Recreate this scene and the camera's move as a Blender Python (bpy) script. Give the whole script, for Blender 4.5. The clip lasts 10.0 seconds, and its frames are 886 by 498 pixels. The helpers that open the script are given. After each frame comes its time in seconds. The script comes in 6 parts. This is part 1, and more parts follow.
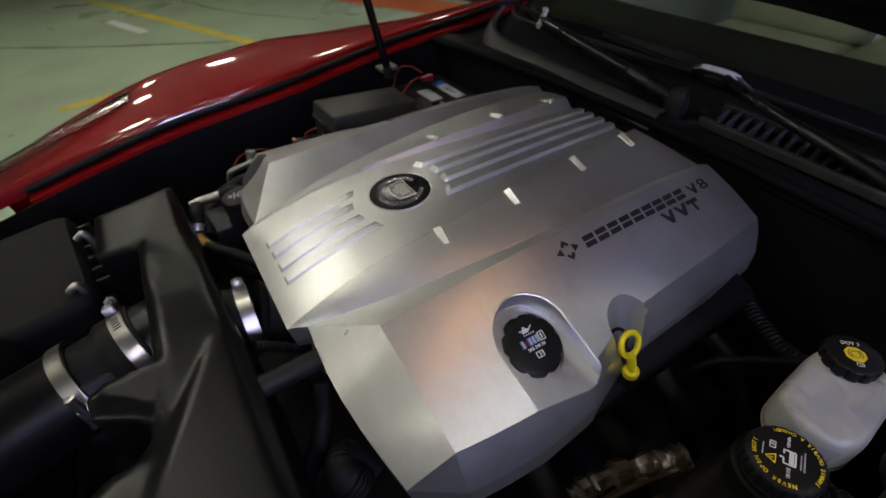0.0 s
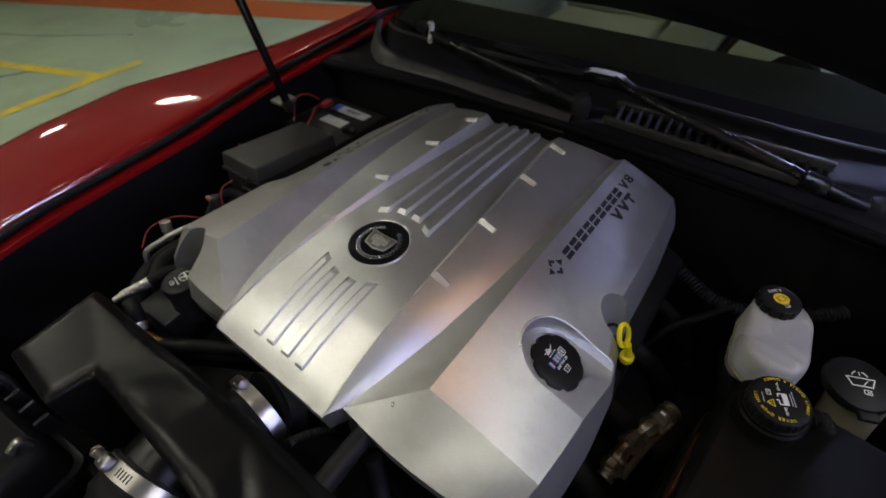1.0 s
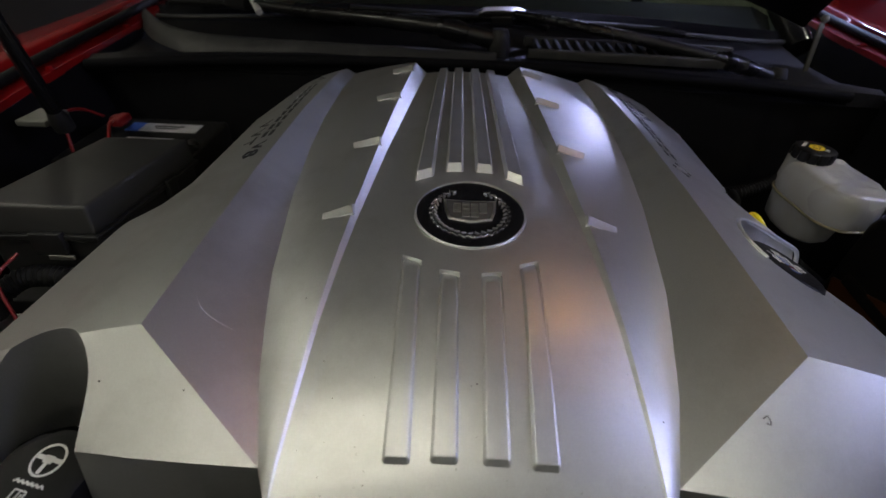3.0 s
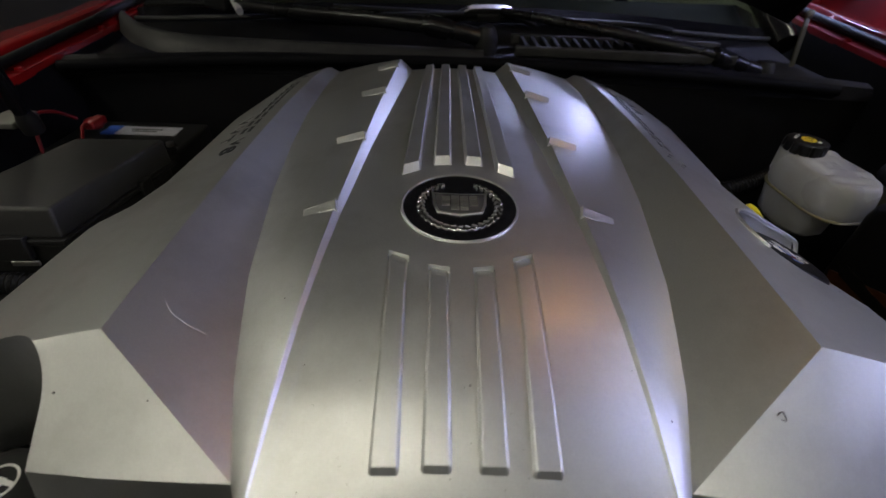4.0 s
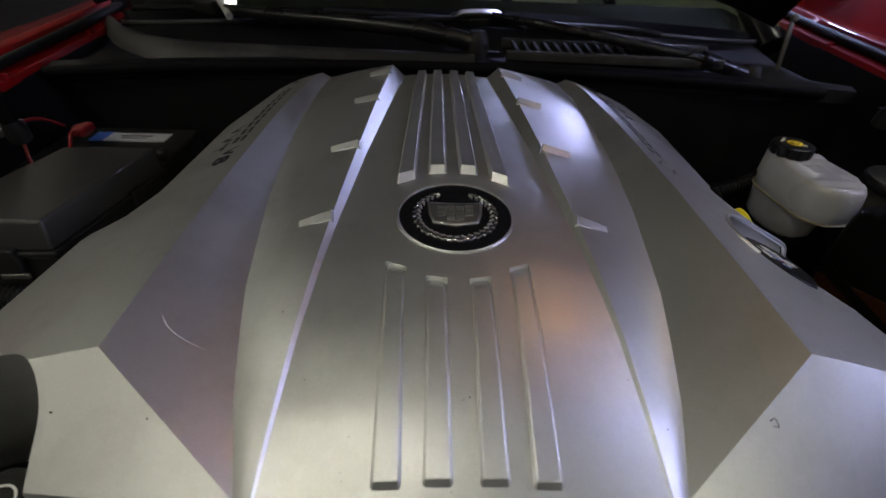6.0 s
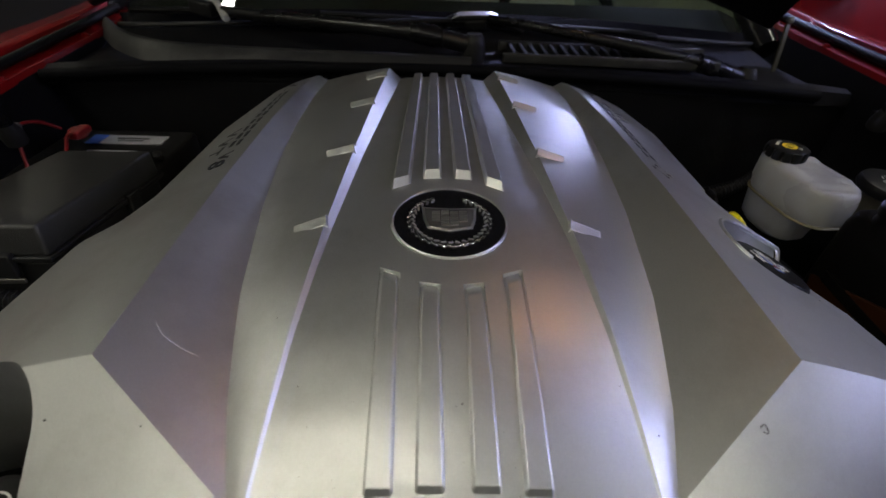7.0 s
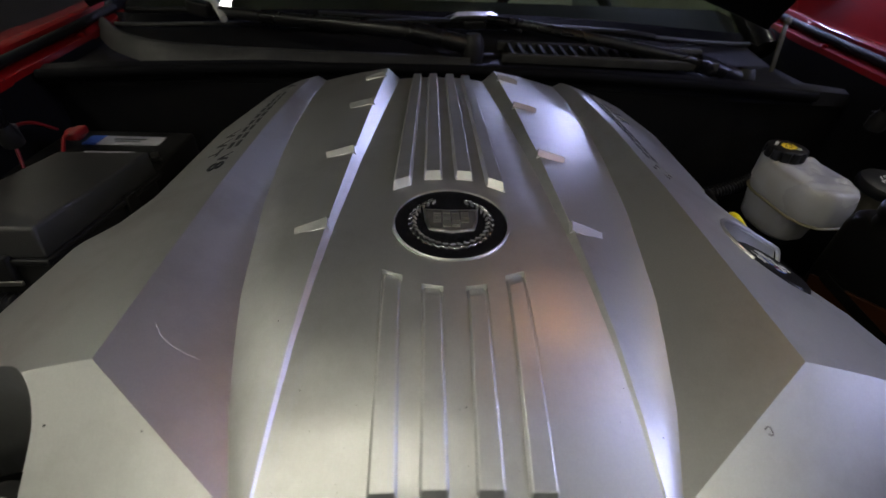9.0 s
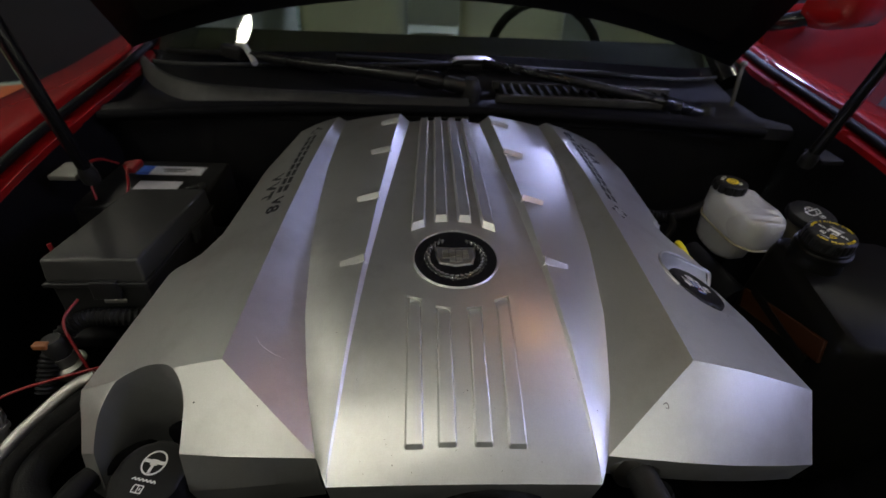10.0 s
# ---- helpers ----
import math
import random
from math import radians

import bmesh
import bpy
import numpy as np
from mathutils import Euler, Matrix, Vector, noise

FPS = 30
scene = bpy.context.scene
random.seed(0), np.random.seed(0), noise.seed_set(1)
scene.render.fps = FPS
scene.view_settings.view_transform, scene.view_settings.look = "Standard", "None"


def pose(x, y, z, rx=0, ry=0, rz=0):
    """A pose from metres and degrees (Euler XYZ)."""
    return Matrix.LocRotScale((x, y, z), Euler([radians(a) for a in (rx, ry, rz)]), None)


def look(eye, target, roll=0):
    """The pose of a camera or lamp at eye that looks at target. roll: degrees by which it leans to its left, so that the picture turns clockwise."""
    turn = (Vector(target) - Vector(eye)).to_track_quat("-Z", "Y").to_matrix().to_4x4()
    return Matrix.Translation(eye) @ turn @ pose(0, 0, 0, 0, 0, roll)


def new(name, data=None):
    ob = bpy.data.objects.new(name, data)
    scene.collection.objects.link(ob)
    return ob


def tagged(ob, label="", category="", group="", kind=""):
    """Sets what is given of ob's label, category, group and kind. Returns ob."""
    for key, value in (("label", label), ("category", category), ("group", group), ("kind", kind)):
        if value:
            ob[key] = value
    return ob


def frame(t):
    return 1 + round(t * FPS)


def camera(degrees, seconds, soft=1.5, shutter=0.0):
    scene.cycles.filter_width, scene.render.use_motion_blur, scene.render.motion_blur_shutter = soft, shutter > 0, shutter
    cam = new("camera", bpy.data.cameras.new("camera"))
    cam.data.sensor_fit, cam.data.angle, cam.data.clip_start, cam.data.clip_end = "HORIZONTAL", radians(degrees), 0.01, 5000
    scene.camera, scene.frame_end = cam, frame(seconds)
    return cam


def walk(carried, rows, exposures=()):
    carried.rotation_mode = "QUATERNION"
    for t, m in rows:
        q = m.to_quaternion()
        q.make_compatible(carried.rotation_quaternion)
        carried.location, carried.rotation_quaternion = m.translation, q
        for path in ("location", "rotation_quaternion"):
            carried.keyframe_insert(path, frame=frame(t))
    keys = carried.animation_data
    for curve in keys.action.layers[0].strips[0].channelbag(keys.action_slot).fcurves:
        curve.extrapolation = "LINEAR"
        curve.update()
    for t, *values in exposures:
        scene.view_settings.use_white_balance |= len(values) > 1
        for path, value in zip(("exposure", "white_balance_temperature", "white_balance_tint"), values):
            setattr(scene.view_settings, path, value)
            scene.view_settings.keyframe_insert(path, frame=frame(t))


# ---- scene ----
cam = camera(89.6, 10.0)
PATH = [
    (0, (0.472, -0.21, 1.21), (-0.808, 0.538, -0.132), -3.5),
    (0.5, (0.418, -0.283, 1.276), (-0.678, 0.668, -0.101), -3.2),
    (1, (0.351, -0.291, 1.277), (-0.551, 0.822, -0.119), -2.2),
    (1.5, (0.233, -0.292, 1.26), (-0.34, 1.005, -0.15), -0.5),
    (2, (0.079, -0.294, 1.218), (-0.254, 1.09, -0.187), 1.5),
    (2.5, (-0.016, -0.318, 1.127), (-0.116, 1.141, -0.237), 2.5),
    (3, (-0.017, -0.295, 1.055), (-0.035, 1.271, -0.188), 2.3),
    (4.5, (-0.015, -0.284, 1.036), (0.019, 1.302, -0.181), 2.3),
    (5, (-0.018, -0.282, 1.039), (0.031, 1.304, -0.179), 2.5),
    (5.5, (-0.02, -0.283, 1.041), (0.038, 1.303, -0.177), 2.4),
    (7, (-0.016, -0.281, 1.048), (0.05, 1.303, -0.171), 2.4),
    (7.5, (-0.015, -0.283, 1.048), (0.058, 1.302, -0.17), 2.5),
    (8, (-0.018, -0.283, 1.047), (0.057, 1.302, -0.171), 2.5),
    (8.5, (-0.019, -0.279, 1.047), (0.058, 1.305, -0.172), 2.5),
    (9, (-0.019, -0.279, 1.048), (0.058, 1.305, -0.171), 2.5),
    (9.5, (-0.019, -0.294, 1.063), (0.06, 1.288, -0.159), 2.5),
    (10, (-0.034, -0.356, 1.147), (0.056, 1.222, -0.079), 2.8),
]
cam.data.dof.use_dof, cam.data.dof.focus_distance, cam.data.dof.aperture_fstop = True, 0.38, 6.7
EXPOSURES = [(0, 0.06), (0.5, 0.10), (1.5, 0.0), (2.0, -0.10), (3.0, -0.17), (4.5, -0.18), (5.5, -0.18), (7.0, -0.12), (9.3, -0.12), (10, -0.02)]
walk(cam, [(t, look(eye, target, roll)) for t, eye, target, roll in PATH], EXPOSURES)

# ---- world and light ----
world = bpy.data.worlds.new("garage_air")
world.use_nodes = True
world.node_tree.nodes["Background"].inputs[0].default_value = (0.5, 0.55, 0.6, 1)
world.node_tree.nodes["Background"].inputs[1].default_value = 0.0
scene.world = world
LAMP_POWER = 65.0
HOOD_ANGLE = 48.0
UNDERHOOD = (0.352, 0.203, 1.468)
LAMPS = [(-1.95, 1.99, "w", 0.13), (-3.05, 1.0, "w", 0.13), (-4.7, 0.18, "w", 0.15), (-3.6, -0.9, "w", 0.11), (-0.62, -1.0, "w", 0.064), (-0.75, -0.28, "w", 0.066), (-0.15, -0.62, "w", 0.070), (-1.6, -4.3, "w", 0.17), (1.2, -4.3, "w", 0.17), (-5.0, -1.8, "w", 0.11)]
LAMPS += [(-5.6, -0.9, "w", 0.12), (-1.7, -2.8, "w", 0.14), (-1.7, -0.9, "w", 0.14)] + [(2.0, -2.8, "w", 0.15), (2.7, -0.9, "w", 0.13)]
LAMPS += [(1.9, 1.0, "w", 0.13), (2.3, 0.1, "c", 0.115), (3.9, -1.0, "c", 0.12), (5.6, -0.4, "c", 0.24), (7.2, 0.2, "c", 0.26), (1.05, 3.40, "c", 0.25), (1.50, 3.60, "c", 0.29)]


# ---- materials ----
def mat(name, color, rough=0.5, metal=0.0, vary=0.15, scale=40.0, bump=0.0, bump_scale=300.0, coat=0.0, coat_rough=0.03, spec=0.5, spread=0.08, emit=None, strength=0.0, dirt=None, dirt_scale=6.0, dirt_amount=0.5):
    m = bpy.data.materials.new(name)
    m.use_nodes = True
    nt = m.node_tree
    b = nt.nodes["Principled BSDF"]
    b.inputs["Metallic"].default_value = metal
    b.inputs["Coat Weight"].default_value = coat
    b.inputs["Coat Roughness"].default_value = coat_rough
    b.inputs["Specular IOR Level"].default_value = spec
    tc = nt.nodes.new("ShaderNodeTexCoord")
    fine = nt.nodes.new("ShaderNodeTexNoise")
    fine.inputs["Scale"].default_value = scale
    fine.inputs["Detail"].default_value = 5
    nt.links.new(tc.outputs["Object"], fine.inputs["Vector"])
    ramp = nt.nodes.new("ShaderNodeMix")
    ramp.data_type = "RGBA"
    ramp.inputs[6].default_value = (*[c * (1 - vary) for c in color], 1)
    ramp.inputs[7].default_value = (*[min(1, c * (1 + vary)) for c in color], 1)
    nt.links.new(fine.outputs["Fac"], ramp.inputs[0])
    out = ramp.outputs[2]
    if dirt:
        big = nt.nodes.new("ShaderNodeTexNoise")
        big.inputs["Scale"].default_value = dirt_scale
        big.inputs["Detail"].default_value = 8
        big.inputs["Roughness"].default_value = 0.65
        nt.links.new(tc.outputs["Object"], big.inputs["Vector"])
        mr = nt.nodes.new("ShaderNodeMapRange")
        mr.inputs[1].default_value, mr.inputs[2].default_value = 0.48, 0.7
        mr.inputs[3].default_value, mr.inputs[4].default_value = 0.0, dirt_amount
        nt.links.new(big.outputs["Fac"], mr.inputs[0])
        mix = nt.nodes.new("ShaderNodeMix")
        mix.data_type = "RGBA"
        mix.inputs[7].default_value = (*dirt, 1)
        nt.links.new(mr.outputs[0], mix.inputs[0])
        nt.links.new(out, mix.inputs[6])
        out = mix.outputs[2]
    nt.links.new(out, b.inputs["Base Color"])
    rr = nt.nodes.new("ShaderNodeMapRange")
    rr.inputs[3].default_value, rr.inputs[4].default_value = max(0.02, rough - spread), min(1, rough + spread)
    smear = nt.nodes.new("ShaderNodeTexNoise")
    smear.inputs["Scale"].default_value = scale * 0.3
    smear.inputs["Detail"].default_value = 6
    nt.links.new(tc.outputs["Object"], smear.inputs["Vector"])
    nt.links.new(smear.outputs["Fac"], rr.inputs[0])
    nt.links.new(rr.outputs[0], b.inputs["Roughness"])
    if bump:
        bn = nt.nodes.new("ShaderNodeTexNoise")
        bn.inputs["Scale"].default_value = bump_scale
        bn.inputs["Detail"].default_value = 4
        nt.links.new(tc.outputs["Object"], bn.inputs["Vector"])
        bp = nt.nodes.new("ShaderNodeBump")
        bp.inputs["Strength"].default_value = bump
        bp.inputs["Distance"].default_value = 0.002
        nt.links.new(bn.outputs["Fac"], bp.inputs["Height"])
        nt.links.new(bp.outputs[0], b.inputs["Normal"])
    if emit:
        b.inputs["Emission Color"].default_value = (*emit, 1)
        b.inputs["Emission Strength"].default_value = strength
    return m


SILVER = mat("silver_paint", (0.71, 0.715, 0.705), 0.37, 0.94, 0.09, 900, 0.05, 1600, coat=0.45, coat_rough=0.19, spread=0.09, dirt=(0.40, 0.39, 0.365), dirt_scale=11, dirt_amount=0.38)


def streaked(m, amount):
    """Fine streaks of wear along y, in the roughness."""
    nt = m.node_tree
    b = nt.nodes["Principled BSDF"]
    tc = nt.nodes.new("ShaderNodeTexCoord")
    mp = nt.nodes.new("ShaderNodeMapping")
    mp.inputs["Scale"].default_value = (420, 9, 60)
    nz = nt.nodes.new("ShaderNodeTexNoise")
    nz.inputs["Scale"].default_value, nz.inputs["Detail"].default_value = 1.0, 4
    ma = nt.nodes.new("ShaderNodeMath")
    ma.operation = "MULTIPLY_ADD"
    ma.inputs[1].default_value = amount
    nt.links.new(tc.outputs["Object"], mp.inputs["Vector"])
    nt.links.new(mp.outputs[0], nz.inputs["Vector"])
    nt.links.new(nz.outputs["Fac"], ma.inputs[0])
    nt.links.new(b.inputs["Roughness"].links[0].from_socket, ma.inputs[2])
    nt.links.new(ma.outputs[0], b.inputs["Roughness"])


streaked(SILVER, 0.10)
BLACK = mat("black_plastic", (0.012, 0.012, 0.0125), 0.45, 0, 0.25, 60, 0.15, 700, dirt=(0.035, 0.033, 0.03), dirt_scale=12, dirt_amount=0.35, spec=0.25)
DUCT = mat("duct_plastic", (0.0045, 0.0045, 0.0047), 0.30, 0, 0.2, 40, 0.05, 350, spec=0.20, dirt=(0.012, 0.0115, 0.0105), dirt_scale=14, dirt_amount=0.45)
LID = mat("lid_plastic", (0.026, 0.026, 0.025), 0.42, 0, 0.2, 60, 0.2, 800, dirt=(0.065, 0.062, 0.055), dirt_scale=9, dirt_amount=0.4)
RUBBER = mat("rubber", (0.006, 0.006, 0.0064), 0.55, 0, 0.3, 80, 0.2, 500, spec=0.16)
# black bay parts; on the metal ones it also stands for deep shade
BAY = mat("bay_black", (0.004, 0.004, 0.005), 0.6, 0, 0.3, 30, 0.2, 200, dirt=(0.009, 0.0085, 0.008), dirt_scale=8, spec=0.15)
RED = mat("red_paint", (0.235, 0.0035, 0.0045), 0.5, 0.0, 0.06, 300, coat=1.0, coat_rough=0.06, spread=0.03, spec=0.12)
REDWIRE = mat("red_wire", (0.17, 0.006, 0.008), 0.4, 0, 0.1, 80)
STEEL = mat("bright_steel", (0.52, 0.50, 0.47), 0.30, 1.0, 0.06, 150, 0.01, 300, spread=0.04)
ALU = mat("dull_aluminium", (0.40, 0.39, 0.37), 0.4, 1.0, 0.15, 120, 0.1, 400)
CHROME = mat("chrome", (0.90, 0.89, 0.87), 0.2, 1.0, 0.02, 100, spread=0.05)
GLOSSBLACK = mat("gloss_black", (0.008, 0.008, 0.009), 0.17, 0, 0.05, 60, spread=0.03)
DARKINK = mat("dark_ink", (0.02, 0.02, 0.022), 0.4, 0.2, 0.1, 60)
CAPBLACK = mat("cap_black", (0.008, 0.008, 0.0085), 0.40, 0, 0.2, 90, 0.1, 900, spec=0.17)
WHITEINK = mat("white_ink", (0.75, 0.75, 0.74), 0.5, 0, 0.05, 90)
YELLOWINK = mat("yellow_ink", (0.75, 0.55, 0.02), 0.5, 0, 0.05, 90)
YELLOW = mat("yellow_plastic", (0.72, 0.60, 0.01), 0.35, 0, 0.06, 90)
BLUEINK = mat("blue_ink", (0.05, 0.12, 0.45), 0.5, 0, 0.05, 90)
TANK = mat("milky_plastic", (0.35, 0.35, 0.35), 0.28, 0, 0.06, 35, 0.10, 90, dirt=(0.30, 0.27, 0.19), dirt_scale=14, dirt_amount=0.35)
TANK.node_tree.nodes["Principled BSDF"].inputs["Subsurface Weight"].default_value = 0.06
TANK.node_tree.nodes["Principled BSDF"].inputs["Subsurface Radius"].default_value = (0.01, 0.01, 0.008)
RUST = mat("rusty_metal", (0.16, 0.13, 0.10), 0.38, 0.8, 0.5, 60, 0.4, 150, dirt=(0.25, 0.22, 0.18), dirt_scale=40, dirt_amount=0.6)
BRASS = mat("brass", (0.42, 0.25, 0.08), 0.35, 1.0, 0.2, 90)
SEAL = mat("soft_seal", (0.005, 0.005, 0.006), 0.7, 0, 0.2, 40, 0.15, 300, spec=0.06)
COWL = mat("cowl_plastic", (0.008, 0.008, 0.010), 0.55, 0, 0.3, 40, 0.3, 400, spec=0.11, dirt=(0.021, 0.020, 0.019), dirt_scale=7, dirt_amount=0.7)
LINER = mat("hood_liner", (0.005, 0.0045, 0.0045), 0.9, 0, 0.3, 90, 0.4, 200, spec=0.25)
DASH = mat("dash_black", (0.0045, 0.0045, 0.003), 0.9, 0, 0.15, 60, 0.2, 500, spec=0.04)
LEATHER = mat("pale_leather", (0.21, 0.22, 0.16), 0.5, 0, 0.08, 30, 0.1, 200)
LABELWHITE = mat("pale_label", (0.46, 0.46, 0.50), 0.4, 0, 0.25, 60, dirt=(0.16, 0.15, 0.14), dirt_scale=30, dirt_amount=0.6)
CONCRETE = mat("green_floor_paint", (0.34, 0.43, 0.275), 0.3, 0, 0.12, 3, 0.05, 40, spread=0.12, dirt=(0.25, 0.27, 0.19), dirt_scale=1.3, dirt_amount=0.75)
LINE = mat("yellow_line_paint", (0.62, 0.47, 0.05), 0.4, 0, 0.15, 6, dirt=(0.33, 0.36, 0.22), dirt_scale=5, dirt_amount=0.7)
WHITEDASH = mat("white_dash", (0.7, 0.7, 0.66), 0.4, 0, 0.1, 6)
ORANGE = mat("orange_floor_paint", (0.5, 0.13, 0.04), 0.35, 0, 0.15, 3, dirt=(0.33, 0.2, 0.1), dirt_scale=1.5, dirt_amount=0.6)
DIMFLOOR = mat("dark_floor", (0.035, 0.036, 0.036), 0.6, 0, 0.2, 6, 0.2, 60, spec=0.3, dirt=(0.06, 0.06, 0.055), dirt_scale=2, dirt_amount=0.5)
DUST = mat("dusty_plastic", (0.028, 0.028, 0.028), 0.5, 0, 0.2, 40, 0.2, 500, spec=0.3, dirt=(0.09, 0.088, 0.082), dirt_scale=9, dirt_amount=0.6)
CABIN = mat("cabin_carpet", (0.17, 0.18, 0.115), 0.8, 0, 0.15, 30, 0.2, 300, spec=0.2)
# near black in place of shade, for the east wall and walkway backdrop
SHADEWALL = mat("shade_wall", (0.012, 0.012, 0.013), 0.7, 0, 0.2, 4, 0.1, 30, spec=0.2)
WALL = mat("wall_paint", (0.25, 0.26, 0.23), 0.7, 0, 0.08, 3, 0.1, 30)
# far darker than its paint, so the windscreen reflects little of it
CEIL = mat("dimmed_ceiling", (0.024, 0.025, 0.021), 0.8, 0, 0.1, 2, 0.1, 30)
LENS = mat("lamp_lens", (0.8, 0.8, 0.8), 0.5, 0, 0.02, 10, emit=(1.0, 0.965, 0.80), strength=LAMP_POWER)
COOL = mat("cool_lamp_lens", (0.8, 0.8, 0.8), 0.5, 0, 0.02, 10, emit=(0.52, 0.56, 1.0), strength=LAMP_POWER * 2.6)
BULB = mat("warm_lens", (0.8, 0.6, 0.4), 0.4, 0, 0.02, 10, emit=(1.0, 0.52, 0.22), strength=100.0)


def glass(name, tint=(1, 1, 1), rough=0.0):
    m = bpy.data.materials.new(name)
    m.use_nodes = True
    b = m.node_tree.nodes["Principled BSDF"]
    b.inputs["Base Color"].default_value = (*tint, 1)
    b.inputs["Transmission Weight"].default_value = 1.0
    b.inputs["Roughness"].default_value = rough
    b.inputs["IOR"].default_value = 1.48
    return m


GLASS = glass("windscreen_glass", (0.70, 0.78, 0.68))
LAMPGLASS = glass("headlight_glass", (0.95, 0.97, 0.95), 0.12)


# ---- builders ----
def part(name, bm, material, parent=None, label="", smooth=40, bevel=0.0, kind=""):
    me = bpy.data.meshes.new(name)
    bmesh.ops.recalc_face_normals(bm, faces=bm.faces)
    bm.to_mesh(me)
    bm.free()
    if material:
        me.materials.append(material)
    if smooth:
        me.polygons.foreach_set("use_smooth", [True] * len(me.polygons))
        me.set_sharp_from_angle(angle=radians(smooth))
    ob = new(name, me)
    if bevel:
        md = ob.modifiers.new("bevel", "BEVEL")
        md.width, md.segments, md.limit_method, md.angle_limit = bevel, 2, "ANGLE", radians(28)
        md.harden_normals = False
    if parent:
        ob.parent = parent
    return tagged(ob, label, kind=kind)


def empty(name, at, label, category, group=""):
    ob = new(name)
    ob.matrix_world = at if isinstance(at, Matrix) else Matrix.Translation(at)
    bpy.context.view_layer.update()
    return tagged(ob, label, category, group)


def whole_pose(ob):
    up = whole_pose(ob.parent) @ ob.matrix_parent_inverse if ob.parent else Matrix()
    return up @ ob.matrix_basis


def place(ob, m):
    """Set the pose of a part in the world, whatever its parent."""
    ob.matrix_parent_inverse = whole_pose(ob.parent).inverted() if ob.parent else Matrix()
    ob.matrix_basis = m if isinstance(m, Matrix) else Matrix.Translation(m)
    return ob


def world_part(*args, **kw):
    """A part whose mesh is given in world places."""
    return place(part(*args, **kw), Matrix())


def box(w, d, h, at=(0, 0, 0), bevel=0.0, taper=1.0, bm=None):
    bm = bm or bmesh.new()
    r = bmesh.ops.create_cube(bm, size=1)
    vs = r["verts"]
    for v in vs:
        k = taper if v.co.z > 0 else 1
        v.co = Vector((v.co.x * w * k, v.co.y * d * k, v.co.z * h)) + Vector(at)
    if bevel:
        es = {e for v in vs for e in v.link_edges}
        bmesh.ops.bevel(bm, geom=list(es), offset=bevel, segments=3, profile=0.6, affect="EDGES")
    return bm


def lathe(profile, n=32, bm=None, m=Matrix()):
    """A solid of revolution about z from (radius, z) pairs."""
    bm = bm or bmesh.new()
    rings = []
    for r, z in profile:
        rings.append([bm.verts.new(m @ Vector((r * math.cos(2 * math.pi * i / n), r * math.sin(2 * math.pi * i / n), z))) for i in range(n)])
    for a, b in zip(rings, rings[1:]):
        for i in range(n):
            bm.faces.new((a[i], a[(i + 1) % n], b[(i + 1) % n], b[i]))
    for ring in (rings[0], rings[-1]):
        try:
            bm.faces.new(ring)
        except ValueError:
            pass
    return bm


def smooth_line(pts, steps=8):
    pts = [Vector(p) for p in pts]
    if len(pts) < 3:
        return pts
    ext = [2 * pts[0] - pts[1], *pts, 2 * pts[-1] - pts[-2]]
    out = []
    for a, b, c, d in zip(ext, ext[1:], ext[2:], ext[3:]):
        for i in range(steps):
            t = i / steps
            out.append(0.5 * (2 * b + (c - a) * t + (2 * a - 5 * b + 4 * c - d) * t * t + (3 * b - a - 3 * c + d) * t ** 3))
    return out + [pts[-1]]


def tube(pts, r, n=14, steps=8, corrugate=0.0, pitch=0.012, bm=None):
    """A round tube along a smooth line; with corrugate it is ribbed."""
    bm = bm or bmesh.new()
    line = smooth_line(pts, steps)
    if corrugate:
        length = sum((b - a).length for a, b in zip(line, line[1:]))
        count = max(8, int(length / pitch * 4))
        fine, total, j = [], 0.0, 0
        cum = [0.0]
        for a, b in zip(line, line[1:]):
            cum.append(cum[-1] + (b - a).length)
        for i in range(count + 1):
            s = length * i / count
            while j < len(line) - 2 and cum[j + 1] < s:
                j += 1
            f = (s - cum[j]) / max(1e-9, cum[j + 1] - cum[j])
            fine.append(line[j].lerp(line[j + 1], min(1, f)))
        line = fine
    up = Vector((0, 0, 1))
    rings = []
    for i, p in enumerate(line):
        d = (line[min(i + 1, len(line) - 1)] - line[max(i - 1, 0)]).normalized()
        side = d.cross(up)
        if side.length < 0.05:
            side = d.cross(Vector((1, 0, 0)))
        side.normalize()
        up = side.cross(d).normalized()
        rad = (r(i / (len(line) - 1)) if callable(r) else r) + (corrugate * (1, 0.5, -1, -0.2)[i % 4] if corrugate else 0)
        rings.append([bm.verts.new(p + rad * (math.cos(2 * math.pi * k / n) * side + math.sin(2 * math.pi * k / n) * up)) for k in range(n)])
    for a, b in zip(rings, rings[1:]):
        for i in range(n):
            bm.faces.new((a[i], a[(i + 1) % n], b[(i + 1) % n], b[i]))
    bm.faces.new(rings[0])
    bm.faces.new(rings[-1])
    return bm


def loft(rows, closed=False, bm=None):
    """A sheet through rows of points."""
    bm = bm or bmesh.new()
    vs = [[bm.verts.new(p) for p in row] for row in rows]
    for a, b in zip(vs, vs[1:]):
        n = len(a)
        for i in range(n if closed else n - 1):
            bm.faces.new((a[i], a[(i + 1) % n], b[(i + 1) % n], b[i]))
    if closed:
        bm.faces.new(vs[0])
        bm.faces.new(vs[-1])
    return bm


